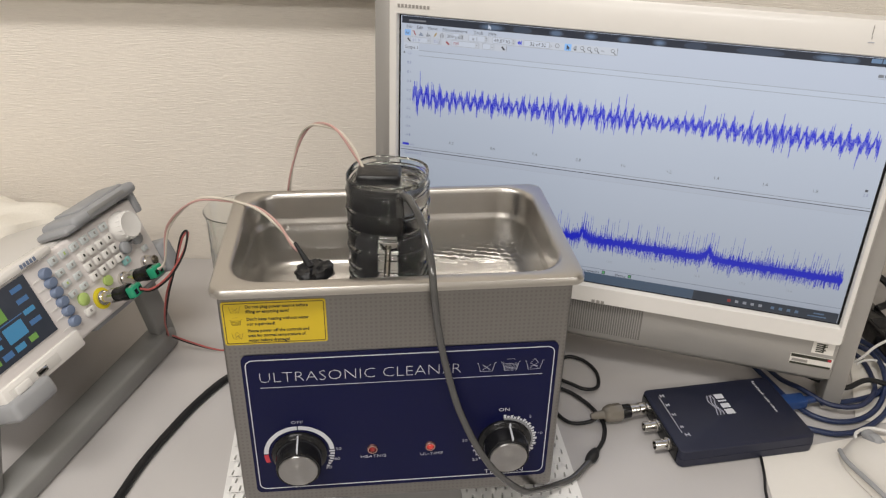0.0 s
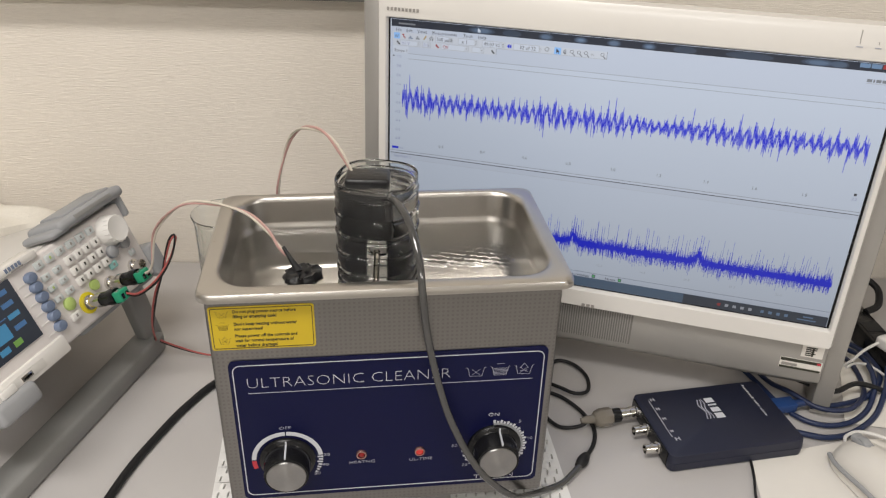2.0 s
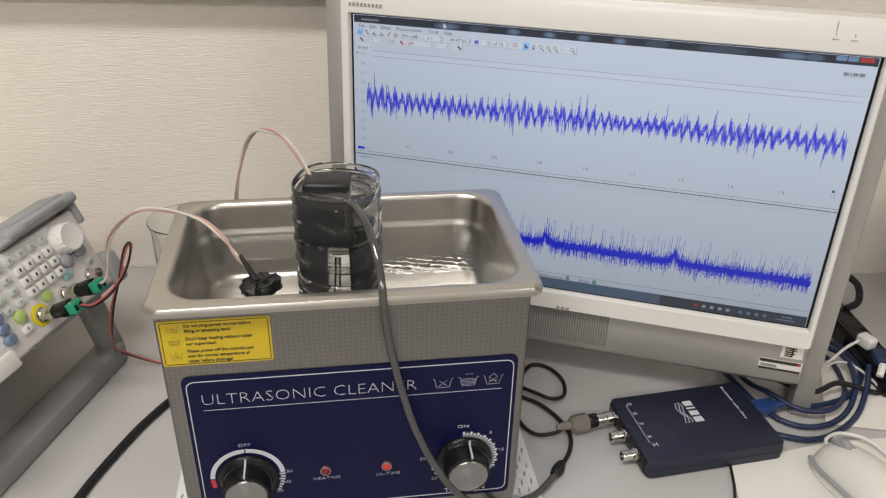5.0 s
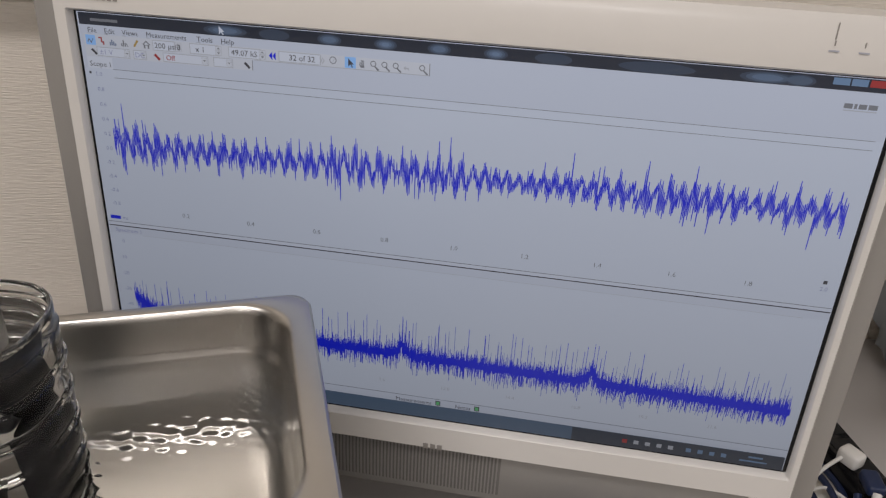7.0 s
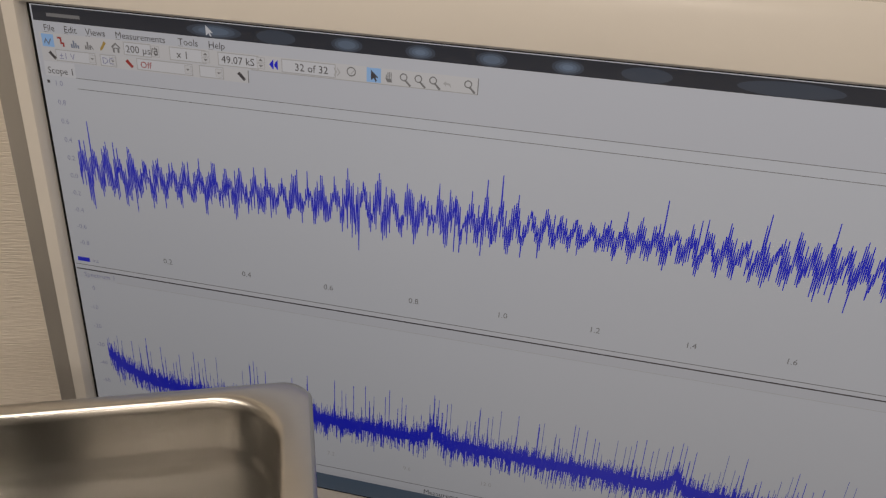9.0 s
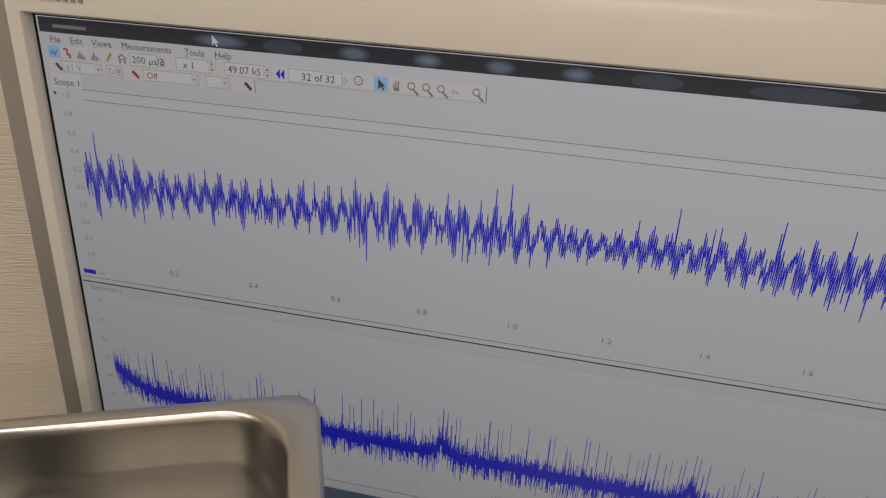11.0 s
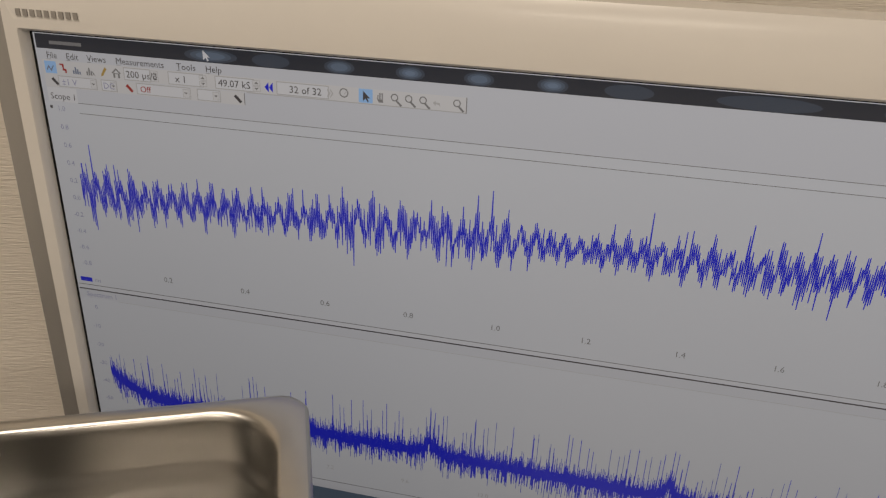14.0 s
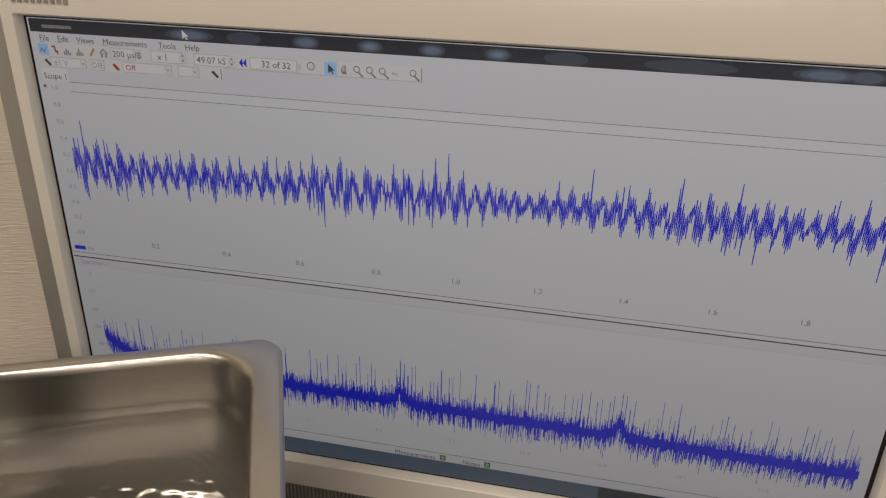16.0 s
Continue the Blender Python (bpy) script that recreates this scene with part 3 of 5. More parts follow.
twin("transducer_wire", [(-0.234, 0.164, 0.143), (-0.224, 0.170, 0.138), (-0.210, 0.186, 0.143), (-0.196, 0.195, 0.163), (-0.1905, 0.2, 0.182), (-0.197, 0.2, 0.176), (-0.208, 0.2, 0.143), (-0.220, 0.206, 0.112), (-0.232, 0.222, 0.070),
                         (-0.242, 0.255, 0.028), (-0.244, 0.265, 0.020), (-0.219, 0.258, 0.012), (-0.186, 0.250, 0.006), (-0.140, 0.240, 0.010)], 0.0010, "twin dark red and black wire looping from the generator", (M_PINK, M_RUBBER))
twin("transducer_wire", [(-0.139, 0.240, 0.010), (-0.105, 0.215, 0.080), (-0.094, 0.190, 0.180), (-0.089, 0.175, 0.238), (-0.078, 0.168, 0.281),
                         (-0.066, 0.150, 0.304), (-0.052, 0.118, 0.317), (-0.040, 0.104, 0.316), (-0.030, 0.098, 0.303), (-0.022, 0.094, 0.289), (-0.014, 0.090, 0.2815)], 0.0011, "twin red and white wire looping over the cleaner into the glass", (M_SLEEVE, M_WIREWHITE))


# ---- all-in-one computer ----
O_SCR = Vector((0.0199, 0.2913, 0.3648))
E1 = Vector((0.91845, -0.39554, 0.0))
E2 = Vector((-0.0190, -0.04412, -0.99885))
BASE_V = 0.3652
MON = Matrix.Identity(4)
MON.col[0] = (*E1, 0)
MON.col[1] = (*(E1.cross(E2)).normalized(), 0)
MON.col[2] = (*(-E2), 0)
MON.translation = O_SCR + E2 * BASE_V
computer = thing("all_in_one_computer", MON, "white and silver all-in-one desktop computer showing two blue waveform plots", "computer")
SW, SH = 0.4513, 0.2552
def mv(v):
    return BASE_V - v
# bezel
bm = bmesh.new()
a = outline(-0.0112, SW + 0.0085, mv(0.2765), mv(-0.0300), 0.004, 5)
c = outline(-0.0018, SW + 0.0020, mv(SH + 0.0008), mv(-0.0008), 0.0012, 5)
def at(loop, y):
    return [(x, y, z) for x, z in loop]
a2 = outline(-0.0092, SW + 0.0065, mv(0.2745), mv(-0.0235), 0.003, 5)
c2 = outline(-0.0028, SW + 0.0030, mv(SH + 0.0020), mv(-0.0020), 0.0015, 5)
loft(bm, [at(a, 0.022), at(a, 0.0), at(a, -0.003), at(a2, -0.0065), at(c2, -0.0060), at(c, -0.0045), at(c, 0.004)], (False, False))
bezel = part("bezel", bm, M_WHITEPL, computer, "glossy white screen bezel")
part("screen_frame", boxed((-0.005, 0.0008, mv(SH + 0.003)), (SW + 0.005, 0.004, mv(-0.003))), M_BLACK, computer, "thin black border round the display")
# silver body, posts and speaker panel
# carried down almost to the desk, extra depth added to shade the gap below
part("rear_case", boxed((-0.020, 0.0225, mv(0.340)), (SW + 0.018, 0.075, mv(-0.018)), 0.01, 3), M_SILVER, computer)
for x0, x1, y0 in ((-0.0288, -0.0114, 0.002), (SW + 0.0088, SW + 0.0275, 0.010)):
    part("side_post", boxed((x0, y0, 0.003), (x1, 0.064, mv(-0.020)), 0.003), M_SILVER, computer, "silver side post reaching the desk")
speaker = part("speaker_panel", boxed((-0.0130, 0.0025, mv(0.3215)), (SW + 0.0085, 0.03, mv(0.2767)), 0.002), M_SILVER, computer, "silver lower panel with ribbed speaker grille")


# ---- what the display shows: flat shapes on the panel ----
display = part("display", boxed((0.0002, 0.0001, mv(SH - 0.0008)), (SW - 0.0006, 0.0006, mv(0.0008))), glowing("lcd_white", (0.465, 0.51, 0.60), 1.0, angle_dimming=(mv(SH), SH)), computer, "lit display with two blue waveform plots")
def lit(name, colour, strength=1.0):
    return glowing(name, colour, strength, angle_dimming=(mv(SH), SH))
L_BAR = lit("lcd_title_bar", (0.016, 0.021, 0.034))
L_MENU = lit("lcd_menu", (0.435, 0.48, 0.57))
L_FIELD = lit("lcd_field", (0.50, 0.54, 0.62))
L_PLOT = lit("lcd_plot", (0.455, 0.505, 0.595))
L_LINE = lit("lcd_line", (0.16, 0.17, 0.19))
L_PALE = lit("lcd_pale_line", (0.34, 0.36, 0.40))
L_TEXT = lit("lcd_text", (0.05, 0.05, 0.06))
L_WAVE = lit("lcd_wave", (0.002, 0.012, 0.56))
L_DIM = lit("lcd_dim_text", (0.22, 0.24, 0.40))
L_TASK = lit("lcd_task_bar", (0.065, 0.105, 0.165))
L_TASK_DARK = lit("lcd_task_bar_dark", (0.028, 0.038, 0.055))
L_GLOW = lit("lcd_glow", (0.12, 0.20, 0.32))
L_HILITE = lit("lcd_highlight", (0.22, 0.42, 0.75))
L_RED = lit("lcd_red", (0.30, 0.03, 0.03))
L_GREEN = lit("lcd_green", (0.10, 0.40, 0.16))


def flat(name, u0, v0, u1, v1, mat, layer=1):
    y = -0.00012 * layer
    bm = bmesh.new()
    bm.faces.new([bm.verts.new(p) for p in ((u0, y, mv(v1)), (u1, y, mv(v1)), (u1, y, mv(v0)), (u0, y, mv(v0)))])
    return part(name, bm, mat, display, "", 0)


def words_at(words, u, v, size, mat=None, layer=4, align="LEFT"):
    return lettering(words, size, mat or L_TEXT, display, pose(u, -0.00012 * layer, mv(v), 90), "screen_text", align, 0.0)


flat("title_bar", 0.0012, 0.0010, SW - 0.0012, 0.0078, L_BAR, 1)
rnd = random.Random(4)
BLUR = [lit("lcd_glass_blur", tuple(p + (q - p) * k for p, q in zip((0.016, 0.021, 0.034), (0.12, 0.18, 0.28)))) for k in (0.18, 0.4, 0.65, 0.9)]
for u, w, top in ((0.091, 0.026, 3), (0.120, 0.018, 1), (0.152, 0.014, 3), (0.184, 0.013, 4), (0.214, 0.013, 3), (0.245, 0.013, 4), (0.276, 0.020, 1), (0.330, 0.040, 1), (0.386, 0.028, 3), (0.402, 0.016, 2)):
    for k in range(top):
        bm = bmesh.new()
        g = 1 - 0.22 * k
        bm.faces.new([bm.verts.new((u + w / 2 * g * math.cos(j * 0.3142), -0.00024 - 0.00003 * k, mv(0.0047 + 0.0030 * g * math.sin(j * 0.3142)))) for j in range(20)])
        part("bar_gloss", bm, BLUR[k], display, "", 0)
flat("title_print", 0.0085, 0.0040, 0.0255, 0.0056, L_LINE, 2)
flat("close_button", 0.4360, 0.0016, 0.4470, 0.0052, L_RED, 2)
flat("window_button", 0.4270, 0.0016, 0.4350, 0.0052, L_GLOW, 2)
flat("window_button", 0.4180, 0.0016, 0.4262, 0.0052, L_GLOW, 2)
flat("menu_bar", 0.0012, 0.0078, SW - 0.0012, 0.0330, L_MENU, 1)
L_STRIP = lit("lcd_tool_strip", (0.475, 0.505, 0.565))
flat("tool_strip", 0.0030, 0.0130, 0.2090, 0.0198, L_STRIP, 1.5)
flat("tool_strip", 0.0030, 0.0200, 0.1060, 0.0260, L_STRIP, 1.5)
for words, u in (("File", 0.0060), ("Edit", 0.0165), ("Views", 0.0275), ("Measurements", 0.0425), ("Tools", 0.0735), ("Help", 0.0880)):
    words_at(words, u, 0.0121, 0.0042)
    flat("menu_underline", u, 0.0125, u + 0.0022, 0.0127, L_LINE, 4)
# first tool row
for u, w in ((0.0462, 0.0130), (0.0690, 0.0170), (0.0925, 0.0185), (0.1225, 0.0240)):
    flat("field_edge", u - 0.0004, 0.0134, u + w + 0.0004, 0.0194, L_PALE, 2)
    flat("field", u, 0.0138, u + w, 0.0190, L_FIELD, 2.4)
for words, u in (("200 \u00b5s/d", 0.0470), ("x 1", 0.0722), ("49.07 kS", 0.0938), ("32 of 32", 0.1282)):
    words_at(words, u, 0.0180, 0.0046)
def sketch(name, u, v, strokes, mat, layer=3):
    """A small line icon: polygons of (across, down) in tenths of a millimetre."""
    bm = bmesh.new()
    for poly in strokes:
        bm.faces.new([bm.verts.new((u + p * 1e-4, -0.00012 * layer, mv(v + q * 1e-4))) for p, q in poly])
    return part(name, bm, mat, display, "", 0)


def block(p0, q0, p1, q1):
    return [(p0, q0), (p1, q0), (p1, q1), (p0, q1)]


for u in (0.0600, 0.0845, 0.1108):
    for v, way in ((0.0138, 1), (0.0165, -1)):
        flat("spin_button", u - 0.0002, v, u + 0.0036, v + 0.0024, L_PALE, 3)
        flat("spin_button", u, v + 0.0002, u + 0.0034, v + 0.0022, L_STRIP, 3.3)
        sketch("spin_arrow", u + 0.0017, v + 0.0012, [[(-10, 5 * way), (10, 5 * way), (0, -6 * way)]], L_LINE, 3.6)
L_BLUEGREY = lit("lcd_blue_grey", (0.13, 0.17, 0.26))
L_AMBER = lit("lcd_amber", (0.34, 0.24, 0.07))
flat("pressed_tool", 0.0040, 0.0136, 0.0102, 0.0194, L_HILITE, 2)
sketch("tool_icon", 0.0050, 0.0144, [[(0, 30), (12, 10), (24, 30), (36, 10), (40, 14), (24, 42), (12, 22), (4, 38)]], L_BLUEGREY)
sketch("tool_icon", 0.0122, 0.0144, [block(0, 0, 22, 8), block(14, 8, 22, 24), block(14, 24, 34, 32), block(26, 32, 34, 44)], L_RED)
sketch("tool_icon", 0.0190, 0.0144, [block(0, 26, 8, 44), block(11, 10, 19, 44), block(22, 20, 30, 44), block(33, 30, 41, 44)], L_BLUEGREY)
sketch("tool_icon", 0.0262, 0.0144, [block(0, 26, 8, 44), block(11, 8, 19, 44), block(22, 24, 30, 44), [(28, 20), (36, 28), (46, 44), (36, 40)]], L_LINE)
sketch("tool_icon", 0.0336, 0.0142, [[(26, 0), (36, 8), (12, 42), (2, 44), (4, 34)]], L_AMBER)
sketch("tool_icon", 0.0398, 0.0142, [[(22, 0), (46, 22), (40, 26), (22, 9), (4, 26), (-2, 22)], block(5, 24, 15, 46), block(29, 24, 39, 46), block(15, 24, 29, 28)], L_LINE)
sketch("pause_mark", 0.1164, 0.0142, [[(20, 0), (20, 46), (0, 23)], [(40, 0), (40, 46), (21, 23)]], L_WAVE)
flat("pressed_tool", 0.1608, 0.0132, 0.1672, 0.0194, L_HILITE, 2)
bm = bmesh.new()
bm.faces.new([bm.verts.new((0.1628 + a, -0.0004, mv(0.0140 + b))) for a, b in ((0, 0), (0, 0.0046), (0.0012, 0.0034), (0.0021, 0.0050), (0.0027, 0.0046), (0.0019, 0.0032), (0.0033, 0.0032))])
part("arrow_pointer", bm, L_TEXT, display, "", 0)
sketch("tool_icon", 0.1690, 0.0140, [block(4, 14, 8, 34), block(11, 4, 15, 34), block(18, 2, 22, 34), block(25, 4, 29, 34), [(0, 26), (8, 32), (29, 32), (31, 46), (10, 46)]], L_LINE)
sketch("tool_icon", 0.1944, 0.0150, [[(0, 16), (12, 4), (12, 12), (30, 14), (34, 32), (26, 22), (12, 20), (12, 28)]], L_PALE)
sketch("tool_icon", 0.1462, 0.0144, [[(0, 2), (16, 22), (0, 42), (0, 34), (9, 22), (0, 10)], [(14, 2), (30, 22), (14, 42), (14, 34), (23, 22), (14, 10)]], L_PALE)
for u, needle in ((0.1520, True), (0.1752, False), (0.1816, False), (0.1880, False), (0.2030, False)):
    bm = bmesh.new()
    n_, R = 16, 0.0021 if needle else 0.0017
    o_, i_ = ([bm.verts.new((u + 0.0020 + r * math.cos(2 * math.pi * j / n_), -0.0004, mv(0.0158 + r * math.sin(2 * math.pi * j / n_)))) for j in range(n_)] for r in (R, R - 0.0005))
    for j in range(n_):
        bm.faces.new((o_[j], o_[(j + 1) % n_], i_[(j + 1) % n_], i_[j]))
    grip = ((0.0010, 0.0012), (0.0032, -0.0018), (0.0030, -0.0012), (0.0014, 0.0006)) if needle else ((0.0030, 0), (0.0054, 0.0022), (0.0047, 0.0029), (0.0025, 0.0006))
    bm.faces.new([bm.verts.new((u + a, -0.0004, mv(0.0168 + b))) for a, b in grip])
    part("lens_icon", bm, L_LINE, display, "", 0)
flat("tool_edge", 0.2090, 0.0130, 0.2094, 0.0200, L_LINE, 2)
flat("tool_edge", 0.1075, 0.0196, 0.2090, 0.0200, L_PALE, 2)
# second tool row
for u, w in ((0.0105, 0.0200), (0.0335, 0.0075), (0.0520, 0.0270), (0.0830, 0.0110)):
    flat("field_edge", u - 0.0004, 0.0202, u + w + 0.0004, 0.0256, L_PALE, 2)
    flat("field", u, 0.0206, u + w, 0.0252, L_FIELD, 2.4)
words_at("\u00b11 V", 0.0120, 0.0244, 0.0042, L_DIM)
words_at("Off", 0.0535, 0.0244, 0.0042, L_RED)
words_at("DC", 0.0342, 0.0244, 0.0042, L_DIM)
for u in (0.0275, 0.0380, 0.0755, 0.0905):
    flat("drop_arrow", u, 0.0210, u + 0.0032, 0.0248, L_PALE, 3)
    flat("drop_arrow", u + 0.0002, 0.0212, u + 0.0030, 0.0246, L_STRIP, 3.3)
    sketch("drop_arrow", u + 0.0016, 0.0229, [[(-9, -4), (9, -4), (0, 6)]], L_LINE, 3.6)
for u, mat in ((0.0065, L_TEXT), (0.0460, L_RED), (0.1010, L_TEXT)):
    bm = bmesh.new()
    bm.faces.new([bm.verts.new((u + a, -0.0004, mv(0.0212 + b))) for a, b in ((0, 0.001), (0.0012, 0), (0.0040, 0.0030), (0.0030, 0.0040))])
    part("probe_icon", bm, mat, display, "", 0)
flat("tool_edge", 0.1060, 0.0202, 0.1064, 0.0258, L_LINE, 2)
# tab and first plot
flat("tab", 0.0030, 0.0262, 0.0190, 0.0330, L_FIELD, 2)
words_at("Scope 1", 0.0045, 0.0318, 0.0044)
flat("plot_area", 0.0012, 0.0330, SW - 0.0012, 0.1335, L_PLOT, 2)
flat("plot_line", 0.0190, 0.0328, SW - 0.0050, 0.0331, L_LINE, 3)
flat("plot_line", 0.0190, 0.0378, SW - 0.0050, 0.0381, L_LINE, 3)
flat("axis_mark", 0.0032, 0.0352, 0.0046, 0.0366, L_TEXT, 3)
for k, words in enumerate(("1.0", "0.8", "0.6", "0.4", "0.2", "0.0", "-0.2", "-0.4", "-0.6", "-0.8")):
    words_at(words, 0.0115, 0.0375 + 0.0093 * k, 0.0036, L_DIM, 4, "RIGHT")
flat("axis_unit", 0.0030, 0.1288, 0.0100, 0.1312, L_WAVE, 3)
words_at("ms", 0.0115, 0.1310, 0.0034, L_DIM)
for k in range(9):
    words_at("%.1f" % (0.2 + 0.2 * k), 0.0557 + 0.0432 * k, 0.1248, 0.0042, L_LINE, 4, "CENTER")
flat("axis_mark", 0.4415, 0.1160, 0.4438, 0.1182, L_TEXT, 3)
words_at("2.0", 0.4427, 0.1225, 0.0036, L_DIM, 4, "CENTER")
# the maker's mark above the plot, as plain strokes
for u, w in ((0.4262, 0.0042), (0.4312, 0.0014), (0.4334, 0.0040), (0.4382, 0.0044)):
    flat("mark_bar", u, 0.0142, u + w, 0.0168, L_LINE, 3)
flat("mark_bar", 0.4262, 0.0176, 0.4426, 0.0181, L_PALE, 3)
# divider and second plot
flat("divider", 0.0012, 0.1330, SW - 0.0012, 0.1334, L_LINE, 3)
flat("divider", 0.0012, 0.1356, SW - 0.0012, 0.1363, L_TEXT, 3)
flat("second_header", 0.0012, 0.1363, SW - 0.0012, 0.1415, L_MENU, 2)
words_at("Spectrum 1", 0.0052, 0.1402, 0.0040, L_DIM)
flat("plot_line", 0.0240, 0.1414, SW - 0.0150, 0.1416, L_PALE, 3)
flat("plot_area", 0.0012, 0.1416, SW - 0.0012, 0.2410, L_PLOT, 2)
for k, words in enumerate(("0", "-10", "-20", "-30", "-40", "-50", "-60")):
    words_at(words, 0.0105, 0.1480 + 0.0120 * k, 0.0036, L_DIM, 4, "RIGHT")
for k in range(9):
    words_at("%.1f" % (2.4 * (k + 1)), 0.0557 + 0.0432 * k, 0.2290, 0.0036, L_PALE, 4, "CENTER")
flat("status_line", 0.0012, 0.2375, SW - 0.0012, 0.2379, L_LINE, 3)
flat("status_bar", 0.0012, 0.2379, SW - 0.0012, 0.2435, L_MENU, 2)
words_at("Measurements", 0.1950, 0.2428, 0.0042)
words_at("Notes", 0.2360, 0.2428, 0.0042)
for u in (0.2225, 0.2490):
    flat("status_icon", u, 0.2390, u + 0.0034, 0.2428, L_TEXT, 3)
    flat("status_icon", u + 0.0006, 0.2396, u + 0.0028, 0.2422, L_GREEN, 4)
flat("task_bar", 0.0012, 0.2435, SW - 0.0012, SH - 0.0010, L_TASK, 2)
flat("task_bar_shade", 0.3150, 0.2437, SW - 0.0012, SH - 0.0010, L_TASK_DARK, 3)
for k in range(9):
    u = 0.3480 + 0.0074 * k + (0.004 if k > 4 else 0)
    flat("tray_icon", u, 0.2474, u + 0.0032, 0.2504, L_RED if k == 0 else (L_PALE if k < 5 else L_GLOW), 4)
flat("tray_clock", 0.4280, 0.2464, 0.4370, 0.2478, L_GLOW, 4)
flat("tray_clock", 0.4230, 0.2498, 0.4400, 0.2510, L_GLOW, 4)


L_WAVE_MID = lit("lcd_wave_mid", (0.045, 0.070, 0.46))


def trace(name, strokes, width, layer, mat):
    """Upright strokes side by side, each (u, upper v, lower v)."""
    bm = bmesh.new()
    y = -0.00012 * layer
    for u, v0, v1 in strokes:
        bm.faces.new([bm.verts.new(p) for p in ((u, y, mv(v1)), (u + width, y, mv(v1)), (u + width * 0.9, y, mv(v0)), (u + width * 0.1, y, mv(v0)))])
    return part(name, bm, mat, display, "", 0)


def polyline(name, points, width, layer, mat):
    """One thin line from sample to sample, as a plotting program draws it."""
    bm = bmesh.new()
    y = -0.00012 * layer
    for (u0, v0), (u1, v1) in zip(points, points[1:]):
        d = Vector((u1 - u0, v1 - v0)).normalized() * width / 2
        n = Vector((-d.y, d.x))
        bm.faces.new([bm.verts.new((p.x, y, mv(p.y))) for p in (Vector((u0, v0)) - d - n, Vector((u1, v1)) + d - n, Vector((u1, v1)) + d + n, Vector((u0, v0)) - d + n)])
    return part(name, bm, mat, display, "", 0)


rnd = random.Random(11)
N_ = 1700
signal = []
for k in range(N_ + 1):
    f = k / N_
    env = 0.0124 + 0.0020 * math.sin(f * 17 + 1) + 0.0014 * math.sin(f * 41) + 0.0010 * math.sin(f * 7.3)
    beat = 2 * math.pi * (f * 62 + 0.12 * math.sin(f * 23))
    ring_ = 0.55 + 0.45 * math.sin(beat * 0.5 + 2 * math.sin(f * 9))
    w = 0.36 * math.sin(beat) + (0.35 + ring_ * 0.40) * math.sin(2 * math.pi * f * 520) + rnd.gauss(0, 0.20)
    if rnd.random() < 0.035:
        w += rnd.choice((-1, 1)) * rnd.uniform(0.4, 0.9)
    signal.append((0.0134 + 0.4296 * f, 0.0796 - 0.0048 * f - env * w))
polyline("waveform_trace", signal, 0.00040, 5, L_WAVE)
pale, dark = [], []
N_ = 1400
for k in range(N_):
    f = k / N_
    base = 0.2040 + 0.0052 * f - 0.016 * math.exp(-f / 0.035)
    for c, h, w in ((0.195, 0.006, 0.004), (0.43, 0.010, 0.006), (0.715, 0.011, 0.006)):
        base -= h * math.exp(-abs(f - c) / w)
    u = 0.0124 + 0.4323 * f
    up = rnd.random() ** 1.5 * 0.0068
    down = 0.0016 + rnd.random() ** 1.7 * 0.0092
    dark.append((u, base - 0.0032 - up, base + down))
    if rnd.random() < 0.5:
        pale.append((u, base - 0.0038 - up - 0.003 * rnd.random(), base + down + rnd.random() ** 1.6 * 0.0070))
    if k % 7 < 2 and rnd.random() < 0.46:
        tall = 0.006 + rnd.random() ** 1.3 * 0.020
        (dark if rnd.random() < 0.6 else pale).append((u, base - 0.003 - tall, base))
for c in (0.43, 0.715):
    for off, tall in ((-0.012, 0.012), (0.0, 0.030), (0.011, 0.020), (0.016, 0.026), (0.030, 0.014)):
        dark.append((0.0124 + 0.4323 * (c + off), 0.2040 + 0.0052 * c - tall, 0.2040))
trace("spectrum_trace", pale, 0.00030, 5, L_WAVE_MID)
trace("spectrum_trace", dark, 0.00036, 5.5, L_WAVE)
# mouse pointer of the desktop
bm = bmesh.new()
bm.faces.new([bm.verts.new((0.0875 + a, -0.0007, mv(0.0022 + b))) for a, b in ((0, 0), (0, 0.0046), (0.0012, 0.0034), (0.0021, 0.0050), (0.0027, 0.0046), (0.0019, 0.0032), (0.0033, 0.0032))])
part("arrow_pointer", bm, L_FIELD, display, "", 0)

# print, marks and grille on the case
def bar(u0, v0, u1, v1, mat, y=-0.0068, name="maker_mark"):
    return part(name, boxed((u0, y, mv(v1)), (u1, y + 0.0004, mv(v0))), mat, bezel)
for k in range(9):
    u = -0.0012 + 0.0037 * k
    bar(u, -0.0108, u + 0.0023, -0.0077, M_GREYINK)
for u in (0.2165, 0.2215, 0.2262):
    bar(u, 0.2712, u + 0.0034, 0.2752, M_GREYINK)
for u in (0.4120, 0.4262):
    bar(u, -0.0175, u + 0.0006, -0.0150, M_GREYINK)
    bar(u - 0.002, -0.0128, u + 0.003, -0.0120, M_INK_DIM)
bar(0.4116, -0.0262, 0.4122, -0.0180, M_GREYINK)
panel_low = speaker
for k in range(112):
    u = -0.0100 + 0.0025 * k
    part("grille_rib", boxed((u, 0.0012, mv(0.3150)), (u + 0.0012, 0.0030, mv(0.2800))), M_SILVER, panel_low)
# darker silver strip: the shade between the ribs put into its colour
part("grille_gap_shade", boxed((-0.0105, 0.0022, mv(0.3152)), (0.2705, 0.0027, mv(0.2798))), M_SILDARK, panel_low)
tag = part("square_label", boxed((0.4360, 0.0020, mv(0.2925)), (0.4562, 0.0026, mv(0.2790))), M_PAPER, panel_low, "small white square label with dark print")
